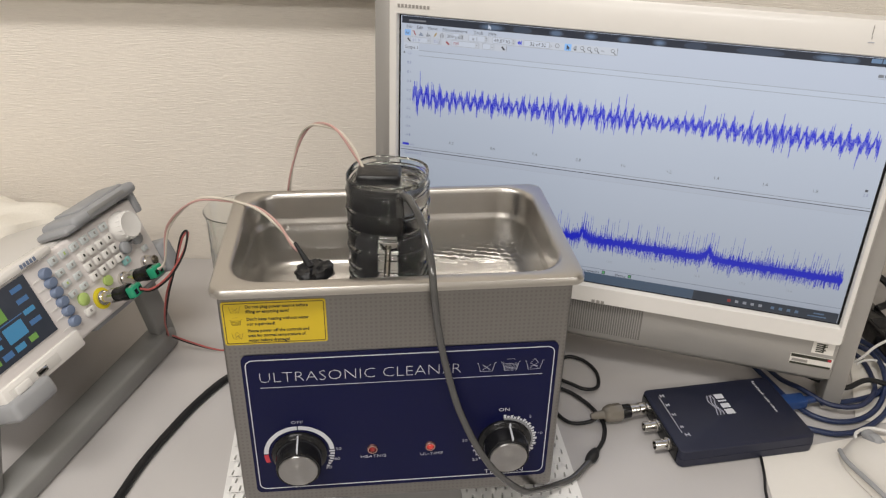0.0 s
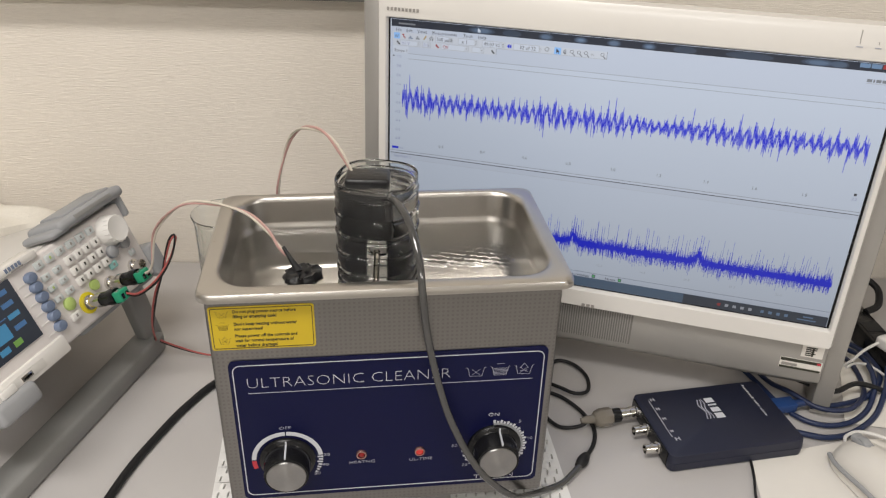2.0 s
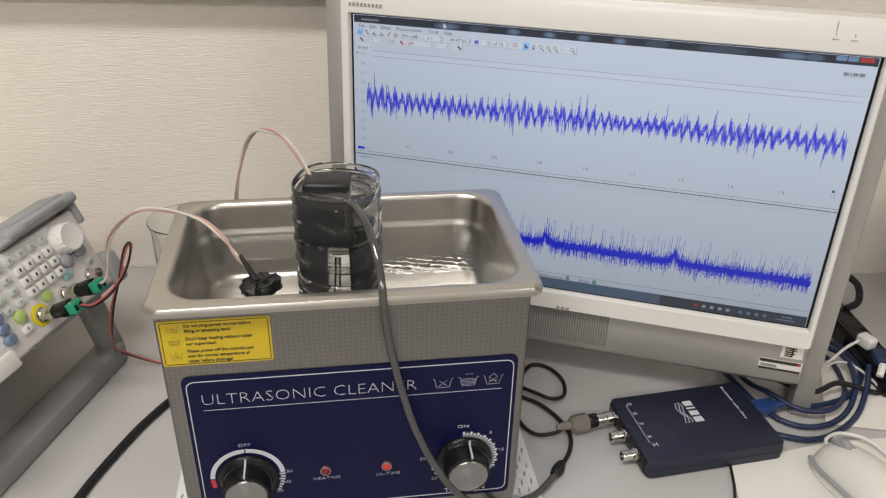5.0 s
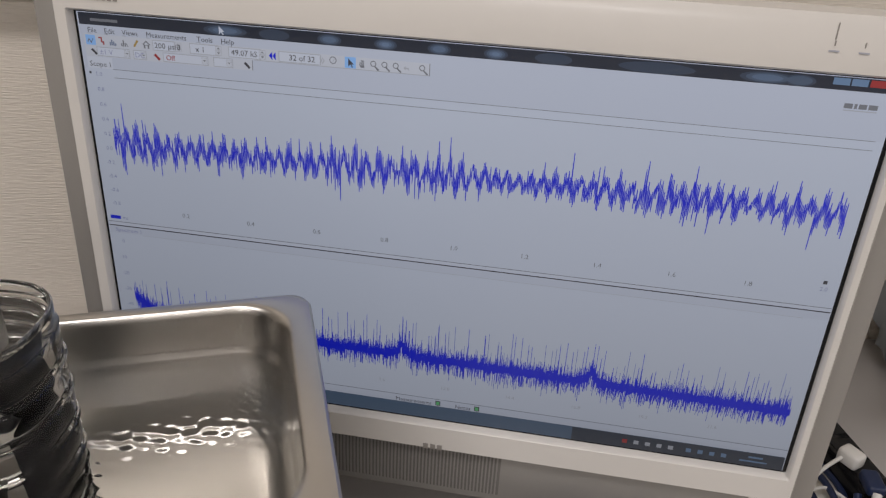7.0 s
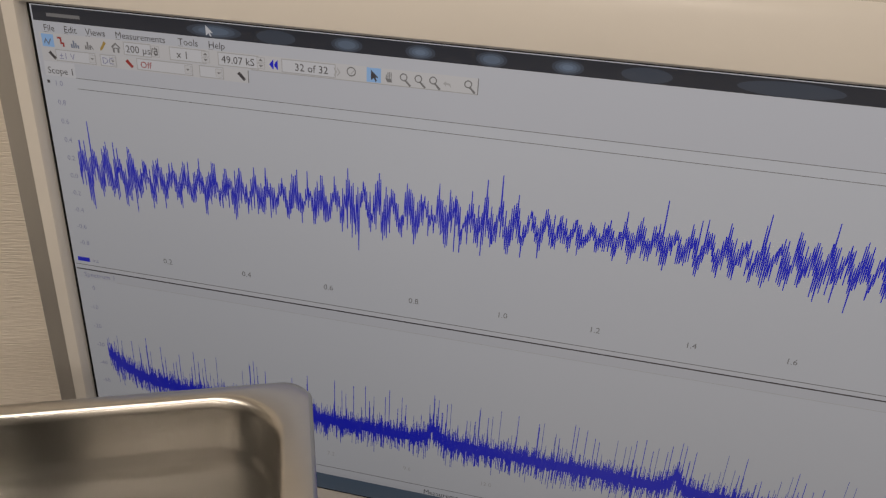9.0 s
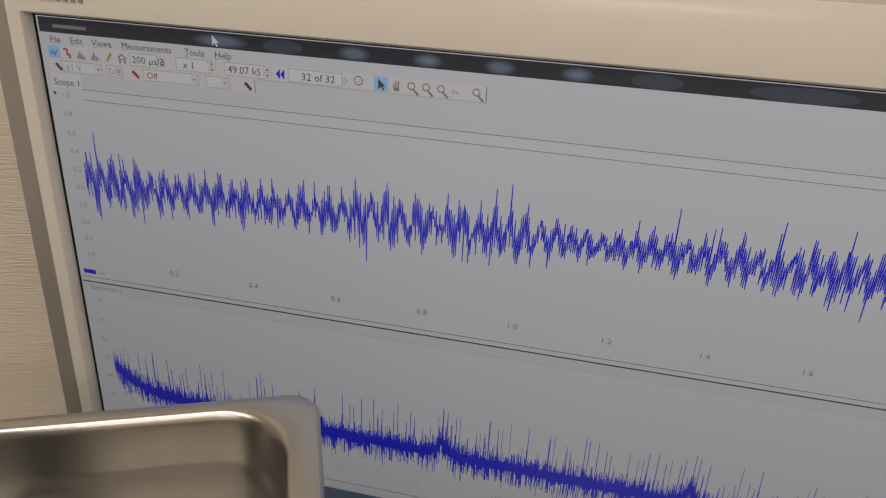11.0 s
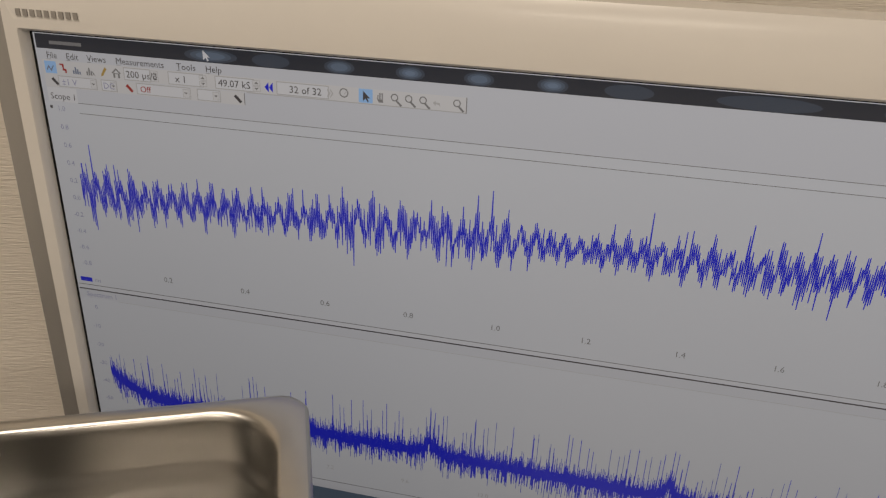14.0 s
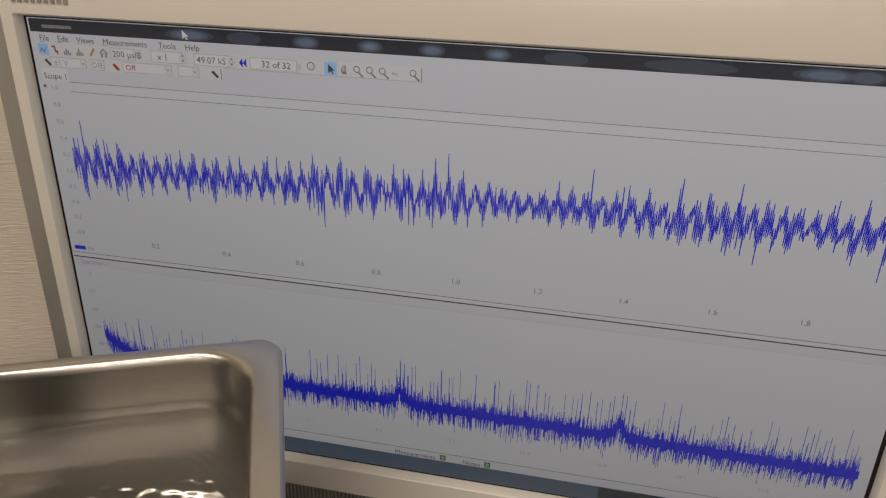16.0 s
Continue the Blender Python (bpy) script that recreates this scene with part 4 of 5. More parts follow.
rnd = random.Random(3)
for k in range(5):
    part("print_bar", boxed((0.4395, 0.0014, mv(0.2905 - 0.0022 * k)), (0.4445 + 0.008 * rnd.random(), 0.0021, mv(0.2895 - 0.0022 * k))), M_BLACKINK, tag)
part("print_bar", boxed((0.4455, 0.0014, mv(0.2908)), (0.4470, 0.0021, mv(0.2805))), M_BLACKINK, tag)
tag = part("product_label", boxed((0.4185, 0.0020, mv(0.3085)), (0.4580, 0.0026, mv(0.2965))), M_PAPER, panel_low, "white product label with black and red print")
part("print_bar", boxed((0.4190, 0.0014, mv(0.3000)), (0.4565, 0.0021, mv(0.2968))), M_BLACKINK, tag)
part("print_bar", boxed((0.4190, 0.0014, mv(0.3083)), (0.4572, 0.0021, mv(0.3062))), M_BLACKINK, tag)
part("print_bar", boxed((0.4205, 0.0014, mv(0.3050)), (0.4350, 0.0021, mv(0.3022))), M_GREYINK, tag)
part("print_bar", boxed((0.4530, 0.0012, mv(0.2996)), (0.4562, 0.0014, mv(0.2972))), M_REDINK, tag)


# ---- usb oscilloscope ----
SCOPE = Matrix.Translation((0.263, 0.038, 0)) @ Matrix.Rotation(1.6499 - math.pi / 2, 4, "Z")
scope = thing("usb_oscilloscope", SCOPE, "flat navy blue plastic usb oscilloscope box with white print", "oscilloscope")
bm = bmesh.new()
loft(bm, [[(x, y, z) for x, y in outline(-g, 0.1395 + g, -0.003 - g, 0.0895 + g, 0.006, 4)] for z, g in ((0.0005, -0.001), (0.0015, 0), (0.0100, 0.0004), (0.0104, -0.0002), (0.0108, 0.0004), (0.019, -0.0003), (0.0204, -0.0022))])
case = part("case", bm, M_PICO, scope)
part("end_plate", boxed((-0.0012, 0.004, 0.003), (0.0004, 0.084, 0.0185), 0.0004), M_BLACK, scope, "black end plate with sockets")
def socket(y):
    b = part("bnc_socket", lathe(bmesh.new(), [(0, 0), (0.0062, 0), (0.0062, 0.002), (0.0048, 0.0025), (0.0048, 0.0130), (0.0052, 0.0132), (0.0052, 0.0145), (0.0040, 0.0145), (0.0040, 0.004), (0, 0.004)], 24, Matrix.Translation((-0.0012, y, 0.0110)) @ Matrix.Rotation(-math.pi / 2, 4, "Y")), M_CHROME, scope, "nickel bnc socket")
    part("pin", lathe(bmesh.new(), [(0.0012, 0.003), (0.0012, 0.012), (0, 0.0125)], 10, Matrix.Translation((-0.0012, y, 0.0110)) @ Matrix.Rotation(-math.pi / 2, 4, "Y")), M_PAPER, b)
    for s in (-1, 1):
        part("lug", boxed((-0.010, y - 0.001, 0.0110 + s * 0.0055 - 0.0008), (-0.0085, y + 0.001, 0.0110 + s * 0.0055 + 0.0008)), M_CHROME, b)
for y in (0.072, 0.046, 0.020):
    socket(y)
def on_top(name, x0, y0, x1, y1, mat=M_INK, m=None):
    return part(name, boxed((x0, y0, 0.0203), (x1, y1, 0.02062), 0, 2, m), mat, case)
# print on the lid: a rule, small signs, a mark and two lines
on_top("rule", 0.0118, 0.022, 0.0123, 0.076)
for y, w in ((0.0765, 0.004), (0.0625, 0.0035), (0.0480, 0.0035), (0.030, 0.003), (0.019, 0.0045)):
    on_top("sign", 0.0140, y - w / 2, 0.0148, y + w / 2)
    on_top("sign", 0.0140, y - 0.0003, 0.0140 + w, y + 0.0004)
    on_top("sign", 0.0140 + w - 0.0008, y - w / 2, 0.0140 + w, y + w / 2)
for y, w in ((0.0665, 0.0066), (0.0596, 0.0020), (0.0525, 0.0062), (0.0435, 0.0072)):
    on_top("maker_mark", 0.0690, y - w / 2, 0.0780, y + w / 2, M_INK)
for k in range(3):
    bm = bmesh.new()
    n_ = 20
    lo_, hi_ = [], []
    for j in range(n_ + 1):
        y = 0.0690 - 0.0290 * j / n_
        x = 0.0645 - 0.0024 * k + 0.0013 * math.sin(j * 0.45 + k)
        lo_.append(bm.verts.new((x, y, 0.0206)))
        hi_.append(bm.verts.new((x + 0.0010, y, 0.0206)))
    for j in range(n_):
        bm.faces.new((lo_[j], lo_[j + 1], hi_[j + 1], hi_[j]))
    part("wave_mark", bm, M_INK_DIM, case, "", 0)
rnd = random.Random(8)
y = 0.0830
for k in range(20):
    w = 0.0013 + 0.0006 * rnd.random()
    if k not in (9, 14):
        on_top("print_bar", 0.1190, y - w * 0.7, 0.1208 if k % 4 else 0.1218, y, M_INK)
    y -= w + 0.0009
# plug with grey hexagonal shell on the far socket
plug = thing("bnc_plug", Matrix.Translation((0.263, 0.038, 0)) @ Matrix.Rotation(1.6499 - math.pi / 2, 4, "Z") @ Matrix.Translation((-0.004, 0.072, 0.0110)) @ Matrix.Rotation(radians(3), 4, "Z") @ Matrix.Rotation(-math.pi / 2, 4, "Y"), "clear grey plastic and nickel bnc plug on a thin cable", "cable plug")
part("collar", lathe(bmesh.new(), [(0.0054, 0.002), (0.0066, 0.002), (0.0066, 0.006), (0.0058, 0.0068), (0.0058, 0.011), (0.0066, 0.0118), (0.0066, 0.016), (0.005, 0.0165)], 24), M_CHROME, plug)
part("ring", lathe(bmesh.new(), [(0.005, 0.0163), (0.0072, 0.0165), (0.0072, 0.025), (0.0066, 0.0258), (0.004, 0.0258)], 20), M_BLACK, plug)
M_SMOKE = material("smoky_plastic", (0.20, 0.18, 0.15), 0.18, grain=0.1, stains=0.2)
part("shell", lathe(bmesh.new(), [(0.004, 0.0255), (0.0088, 0.0258), (0.0094, 0.0275), (0.0092, 0.038), (0.0074, 0.043), (0.0050, 0.0445), (0, 0.0445)], 8), M_SMOKE, plug, "smoky clear plastic shell", )
part("boot", lathe(bmesh.new(), [(0.0046, 0.0440), (0.0040, 0.052), (0.0026, 0.058), (0, 0.058)], 14), M_SMOKE, plug)

# ---- usb plug and blue cables ----
usb = thing("usb_plug", Matrix.Translation((0.263, 0.038, 0)) @ Matrix.Rotation(1.6499 - math.pi / 2, 4, "Z") @ Matrix.Translation((0.1402, 0.057, 0.0105)), "blue moulded usb plug on a blue cable", "cable plug")
part("plug_body", boxed((0.0005, -0.0075, -0.0050), (0.026, 0.0075, 0.0050), 0.0015), material("blue_plug", (0.016, 0.05, 0.17), 0.4), usb)
part("plug_neck", lathe(bmesh.new(), [(0.0046, 0.026), (0.0036, 0.040), (0, 0.040)], 14, Matrix.Rotation(math.pi / 2, 4, "Y")), material("blue_neck", (0.014, 0.036, 0.12), 0.4), usb)
B = 0.0030
cord("blue_cable", [(0.441, 0.103, 0.010), (0.474, 0.106, 0.007), (0.510, 0.116, 0.006), (0.540, 0.138, 0.006), (0.556, 0.168, 0.006), (0.552, 0.205, 0.006), (0.52, 0.235, 0.006)], B, M_BLUECABLE, "blue usb cable lying on the desk", "cable", "blue cables")
cord("blue_cable", [(0.400, 0.080, 0.004), (0.420, 0.069, 0.004), (0.440, 0.063, 0.004), (0.468, 0.068, 0.004), (0.506, 0.090, 0.004), (0.536, 0.122, 0.012), (0.548, 0.142, 0.024)], B, M_BLUECABLE, "blue usb cable lying on the desk", "cable", "blue cables")
cord("blue_cable", [(0.40, 0.19, 0.004), (0.408, 0.150, 0.004), (0.414, 0.118, 0.004), (0.426, 0.092, 0.004), (0.448, 0.080, 0.004), (0.478, 0.084, 0.004), (0.508, 0.104, 0.0045), (0.530, 0.134, 0.013), (0.541, 0.175, 0.013), (0.53, 0.21, 0.006)], B * 0.95, M_BLUECABLE, "coiled blue usb cable behind the oscilloscope", "cable", "blue cables")
cord("blue_cable", [(0.415, 0.20, 0.004), (0.420, 0.155, 0.0045), (0.428, 0.125, 0.0125), (0.446, 0.098, 0.012), (0.474, 0.092, 0.0125), (0.500, 0.108, 0.0125), (0.522, 0.140, 0.005), (0.530, 0.180, 0.005), (0.515, 0.215, 0.005)], B * 0.9, material("dark_blue_cable", (0.012, 0.02, 0.06), 0.45), "dark blue cable coiled behind the oscilloscope", "cable", "blue cables")
cord("black_cable", [(0.425, 0.21, 0.004), (0.432, 0.165, 0.0125), (0.445, 0.135, 0.018), (0.470, 0.115, 0.018), (0.505, 0.125, 0.018), (0.55, 0.12, 0.005), (0.575, 0.14, 0.005), (0.57, 0.18, 0.005)], 0.0028, M_RUBBER, "thin black cable among the blue ones", "cable", "black cables")
cord("white_cable", [(0.505, 0.150, 0.020), (0.520, 0.158, 0.018), (0.538, 0.160, 0.014), (0.548, 0.142, 0.012), (0.560, 0.115, 0.003), (0.568, 0.074, 0.003), (0.59, 0.02, 0.003)], 0.0014, M_WHITECABLE, "thin white cable on the desk", "cable", "white cables")
cord("white_cable", [(0.551, 0.170, 0.036), (0.535, 0.168, 0.028), (0.515, 0.165, 0.012), (0.500, 0.175, 0.004), (0.47, 0.20, 0.003)], 0.0016, M_WHITECABLE, "thin white cable from the power strip", "cable", "white cables")

# ---- power strip ----
STRIP = Matrix.Translation((0.566, 0.113, 0)) @ Matrix.Rotation(radians(86), 4, "Z")
strip = thing("power_strip", STRIP, "black plastic power strip with plugs, lying on the desk", "power strip")
part("strip_body", boxed((0, -0.0135, 0.0), (0.172, 0.0135, 0.027), 0.004), M_BLACK, strip)
part("cord_loop", tube(bmesh.new(), [(0.150, 0.002, 0.026), (0.160, 0.000, 0.040), (0.174, -0.008, 0.047), (0.176, -0.026, 0.046), (0.160, -0.036, 0.040), (0.140, -0.028, 0.030), (0.132, -0.010, 0.026)], 0.0042), M_RUBBER, strip)
for k in range(4):
    part("outlet", boxed((0.012 + 0.026 * k, -0.010, 0.0268), (0.032 + 0.026 * k, 0.010, 0.0276), 0.0003), M_RUBBER, strip)
plug_w = thing("white_plug", STRIP @ Matrix.Translation((0.056, 0.010, 0.0274)) @ Matrix.Rotation(radians(20), 4, "Z"), "white mains plug in the power strip", "plug")
part("plug_body", boxed((-0.009, -0.007, 0.0008), (0.009, 0.007, 0.014), 0.003, 3), M_WHITECABLE, plug_w)
plug_b = thing("blue_plug", Matrix.Translation((0.559, 0.143, 0.0278)) @ Matrix.Rotation(radians(70), 4, "Z"), "dark blue connector on a blue cable", "plug")
part("plug_body", boxed((-0.011, -0.007, 0.0), (0.011, 0.007, 0.010), 0.003, 3), M_BLUECABLE, plug_b)
part("band", tube(bmesh.new(), [(-0.011, 0, 0.004), (-0.017, 0.002, 0.0), (-0.022, 0.004, -0.004)], 0.0036), M_WHITECABLE, plug_b, "white cable band")

# ---- papers, mouse ----
def sheet(name, corners, z, label, mat=M_PAPER):
    bm = bmesh.new()
    loft(bm, [[(x, y, h) for x, y in corners] for h in (z, z + 0.0006)])
    return tagged(part(name, bm, mat, None, "", 0), label, "paper")
sheet("mouse_pad", [(0.3485, 0.0455), (0.325, -0.045), (0.60, -0.090), (0.62, 0.060), (0.452, 0.060)], 0.0003, "off-white sheet used as a mouse pad", M_PAPER)
sheet("paper", [(0.470, 0.085), (0.59, 0.05), (0.60, 0.14), (0.54, 0.25), (0.515, 0.17)], 0.0012, "white sheet of paper under the cables")
cord("black_cable", [(0.349, 0.046, 0.0022), (0.3475, 0.042, 0.0022), (0.340, 0.019, 0.0022), (0.329, -0.009, 0.0022), (0.318, -0.06, 0.0022)], 0.0013, M_RUBBER, "thin black cable along the edge of the sheet", "cable", "black cables")
MOUSE = Matrix.Translation((0.452, 0.000, 0.0012)) @ Matrix.Rotation(radians(12), 4, "Z")
mouse = thing("computer_mouse", MOUSE, "white corded computer mouse with a grey wheel", "computer mouse")
bm = bmesh.new()
loops = []
for k in range(13):
    f = k / 12
    y = -0.055 + 0.105 * f
    w = 0.030 * math.sqrt(max(0.0, 1 - (2 * f - 1) ** 4)) * (1 - 0.10 * f) + 0.0005
    h = 0.036 * math.sqrt(max(0.0, 1 - (1.9 * (f - 0.42)) ** 2 * 0.75)) * (1.0 if f < 0.97 else 0.6)
    loops.append([(w * math.cos(t), y, max(0.001, h * math.sin(t)) if 0 < t < math.pi else 0.001) for t in [2 * math.pi * j / 28 for j in range(28)]])
loft(bm, loops)
part("shell", bm, M_MOUSE, mouse, "", 60)
part("wheel", lathe(bmesh.new(), [(0, -0.004), (0.009, -0.004), (0.010, -0.002), (0.010, 0.002), (0.009, 0.004), (0, 0.004)], 20, Matrix.Translation((0, 0.028, 0.0235)) @ Matrix.Rotation(math.pi / 2, 4, "Y")), M_GREYBUMP, mouse, "grey scroll wheel")
part("wheel_well", boxed((-0.0055, 0.010, 0.0240), (0.0055, 0.040, 0.0315), 0.003), M_GREYBUMP, mouse, "grey inlay round the wheel")
part("side_grip", tube(bmesh.new(), [(-0.0285, -0.045, 0.010), (-0.0300, -0.01, 0.013), (-0.0275, 0.025, 0.010), (-0.021, 0.042, 0.008)], 0.0022), M_GREYBUMP, mouse, "grey side strip")
cord("white_cable", [(0.446, 0.046, 0.009), (0.450, 0.055, 0.012), (0.470, 0.062, 0.010), (0.492, 0.052, 0.008), (0.503, 0.025, 0.005), (0.52, -0.03, 0.003)], 0.0017, M_WHITECABLE, "white mouse cable curling over the sheet", "cable", "white cables")

# ---- perforated mats under the cleaner ----
def mat_piece(x0, x1, y0, y1):
    """A thin soft mat with staggered rows of narrow slits."""
    bm = bmesh.new()
    px, py = 0.0088, 0.0098
    nx, ny = int((x1 - x0) / px), int((y1 - y0) / py)

    def height(x, y):
        return 0.0034 + 0.0004 * math.sin(x * 700) * math.sin(y * 620)

    for j in range(ny):
        oy = y0 + j * py
        cells = [(x0 + i * px, x0 + (i + 1) * px, True) for i in range(nx)]
        if j % 2:
            cells = [(x0, x0 + px / 2, False)] + [(a + px / 2, b + px / 2, True) for a, b, _ in cells[:-1]] + [(x0 + (nx - 0.5) * px, x0 + nx * px, False)]
        for a, b, hole in cells:
            out = [(a, oy), (b, oy), (b, oy + py), (a, oy + py)]
            va = [bm.verts.new((x, y, height(x, y))) for x, y in out]
            if not hole:
                bm.faces.new(va)
                continue
            cx, cy = (a + b) / 2, oy + py / 2
            sl = [(cx - 0.0013, cy - 0.0030), (cx + 0.0003, cy - 0.0034), (cx + 0.0013, cy + 0.0030), (cx - 0.0003, cy + 0.0034)]
            vb = [bm.verts.new((x, y, 0.0036)) for x, y in sl]
            vc = [bm.verts.new((x, y, 0.0006)) for x, y in sl]
            for k in range(4):
                bm.faces.new((va[k], va[(k + 1) % 4], vb[(k + 1) % 4], vb[k]))
                bm.faces.new((vb[k], vb[(k + 1) % 4], vc[(k + 1) % 4], vc[k]))
    xe, ye = x0 + nx * px, y0 + ny * py
    box(bm, (x0, y0 - 0.0008, 0.0004), (xe, y0, 0.0034))
    box(bm, (xe, y0 - 0.0008, 0.0004), (xe + 0.0008, ye, 0.0034))
    box(bm, (x0 - 0.0008, y0 - 0.0008, 0.0004), (x0, ye, 0.0034))
    return bm


for x0, x1 in ((0.056, 0.162), (-0.155, -0.058)):
    tagged(part("perforated_mat", mat_piece(x0, x1, -0.020, 0.135), M_MAT, None), "white perforated non-slip mat under the cleaner", "mat", "perforated mats")

# ---- beaker behind the cleaner ----
beaker = part("glass_beaker", lathe(bmesh.new(), [(0, 0.001), (0.026, 0.001), (0.029, 0.004), (0.029, 0.196), (0.0312, 0.203), (0.0306, 0.2036), (0.0284, 0.197), (0.0283, 0.004), (0, 0.0025)], 48), M_GLASS, None)
beaker.matrix_basis = pose(-0.143, 0.205, 0)
tagged(beaker, "empty clear glass beaker standing behind the cleaner", "beaker")

# ---- waveform generator ----
S = 0.87
GEN = Matrix(((0.38357, -0.35977, 0.85055, -0.3500), (0.92351, 0.14675, -0.35439, 0.0676), (0.00268, 0.92143, 0.38854, 0.1866), (0, 0, 0, 1)))
GEN = Matrix.Translation(GEN.translation) @ GEN.to_quaternion().to_matrix().to_4x4()
gen = thing("waveform_generator", GEN, "off-white bench waveform generator with grey bumpers, propped on its handle", "waveform generator")
def gp(u, v, z=0.0):
    return Vector((u * S / 1000, -v * S / 1000, z))
def gbox(u0, v0, u1, v1, z0, z1, bevel=0.001, seg=2):
    a, b = gp(u0, v1, z0), gp(u1, v0, z1)
    return boxed(a, b, bevel, seg)
GW, GH = 261, 108
part("case", gbox(4, 2, GW - 4, GH - 2, -0.235, -0.012, 0.004), M_GENBODY, gen)
front = part("front_panel", gbox(0, 4, GW, GH - 8, -0.012, 0.0, 0.003, 3), material("warm_white_panel", (0.70, 0.66, 0.64), 0.45, grain=0.02), gen, "off-white front panel full of keys")
part("brow", gbox(-4, -4, 128, 6, -0.016, 0.004, 0.003), M_WHITEPL, gen, "white upper lip of the front panel")
part("lower_lip", gbox(-4, 86, 104, GH - 2, -0.014, 0.003, 0.003), M_WHITEPL, gen, "white lower lip with usb port")
# bumpers
part("top_bumper", gbox(163, -14, GW + 9, -1, -0.036, 0.010, 0.005, 3), M_GREYBUMP, gen, "grey rubber bumper along the top edge")
part("bumper_ridge", gbox(182, -16.5, GW - 2, -12, -0.030, 0.002, 0.0015, 2), M_GREYBUMP, gen)
# no hollow is cut: a dark raised strip stands for the recess's shade
part("bumper_recess_shade", gbox(186, -11.5, GW - 14, -6.5, 0.0094, 0.0106, 0.0004), M_HANDLE, gen, "dark strip along the bumper, painted as the shade of a recess")
part("bumper_foot", gbox(150, -8, 178, 1, -0.034, 0.008, 0.004, 3), M_GREYBUMP, gen)
part("corner_bumper", gbox(GW - 1, -12, GW + 7, 24, -0.050, 0.004, 0.003), M_GREYBUMP, gen, "grey rubber corner bumper")
part("side_bumper", gbox(GW - 2, 66, GW + 20, GH - 2, -0.060, 0.006, 0.005, 3), M_GREYBUMP, gen, "grey rubber side bumper")
part("bottom_bumper", gbox(-8, GH - 8, 44, GH + 14, -0.050, 0.010, 0.005, 3), M_GREYBUMP, gen, "grey rubber lower corner bumper")
part("bottom_edge", gbox(130, 92, GW, GH - 2, -0.06, -0.004, 0.003), M_GREYBUMP, gen)
# display
lcd = part("lcd", gbox(-10, 8, 85, 74, 0.0002, 0.0016, 0.0005), glowing("gen_lcd", (0.022, 0.026, 0.034), 1.0), gen, "small dark colour display")
G_GREEN = glowing("gen_green", (0.13, 0.25, 0.05), 1.0)
G_BLUE = glowing("gen_blue", (0.05, 0.19, 0.32), 1.0)
G_DIM = glowing("gen_dim", (0.05, 0.12, 0.24), 1.0)
for u0, v0, u1, v1, mat in ((22, 18, 44, 36, G_GREEN), (32, 42, 56, 58, G_BLUE), (2, 44, 28, 48, G_DIM), (-4, 52, 24, 56, G_BLUE), (2, 62, 14, 68, G_GREEN), (18, 62, 30, 68, G_DIM), (34, 62, 46, 68, G_BLUE), (52, 62, 62, 68, G_GREEN),
                            (62, 14, 76, 19, G_DIM), (62, 26, 76, 31, G_DIM), (62, 38, 76, 43, G_BLUE), (62, 50, 76, 55, G_DIM), (-5, 38, 60, 39, G_DIM)):
    part("screen_block", gbox(u0, v0, u1, v1, 0.0016, 0.0019, 0), mat, lcd)
# keys
M_KEY = material("white_key", (0.72, 0.70, 0.67), 0.4, grain=0.02)
M_KEYGREY = material("grey_key", (0.54, 0.57, 0.57), 0.45, grain=0.03)
M_KEYBLUE = material("blue_grey_key", (0.15, 0.19, 0.28), 0.4, grain=0.04)
M_KEYGREEN = material("green_key", (0.40, 0.52, 0.16), 0.35)
M_YEL = material("yellow_ring", (0.70, 0.58, 0.02), 0.4)
def key(u, v, w, h, mat, tall=0.004, ink=M_GREYINK):
    k = part("key", gbox(u - w / 2, v - h / 2, u + w / 2, v + h / 2, 0.0, tall, 0.0012), mat, gen)
    if ink:
        part("key_print", gbox(u - w * 0.10, v - h * 0.24, u + w * 0.10, v + h * 0.16, tall, tall + 0.0002, 0), ink, k)
    return k
for v in (20, 31, 42.5, 54, 65, 78):
    bm = lathe(bmesh.new(), [(0.0052, 0), (0.0052, 0.004), (0.0040, 0.0058), (0, 0.0064)], 20, Matrix.Translation(gp(106.5, v)) @ Matrix.Diagonal((1.15, 1, 1, 1)))
    part("soft_key", bm, M_KEYBLUE, gen, "blue-grey soft key")
    part("key_line", gbox(90, v + 2, 101, v + 3, 0.0, 0.0006, 0), M_WHITEPL, gen)
for r in range(3):
    for c in range(4):
        key(158 + 14 * c, 27.5 + 12.6 * r, 10.6, 9.2, M_KEY, 0.0046, M_BLACKINK)
for c in range(6):
    key(123 + 16 * c, 14, 11.5, 8.4, M_KEYGREY, 0.003, M_GREYINK if c != 1 else M_KEYGREEN)
for r in range(3):
    for c in range(2):
        key(123 + 17 * c, 28.5 + 13 * r, 11, 7, M_KEYGREY, 0.003, M_GREYINK if (r, c) != (1, 0) else M_KEYGREEN)
key(129, 80, 12, 8, M_KEY)
key(242, 62, 9, 7, M_KEYGREY, 0.003, M_INK)
key(208, 61, 12, 8, material("aqua_key", (0.26, 0.50, 0.48), 0.4), 0.003, M_GREYINK)
part("green_key", lathe(bmesh.new(), [(0.0062, 0), (0.0062, 0.0025), (0.0052, 0.0035), (0, 0.0040)], 24, Matrix.Translation(gp(131, 66))), M_KEYGREEN, gen, "lit green output key")
part("yellow_key", lathe(bmesh.new(), [(0.0052, 0), (0.0052, 0.003), (0, 0.0040)], 20, Matrix.Translation(gp(171, 66))), M_KEYGREEN, gen)
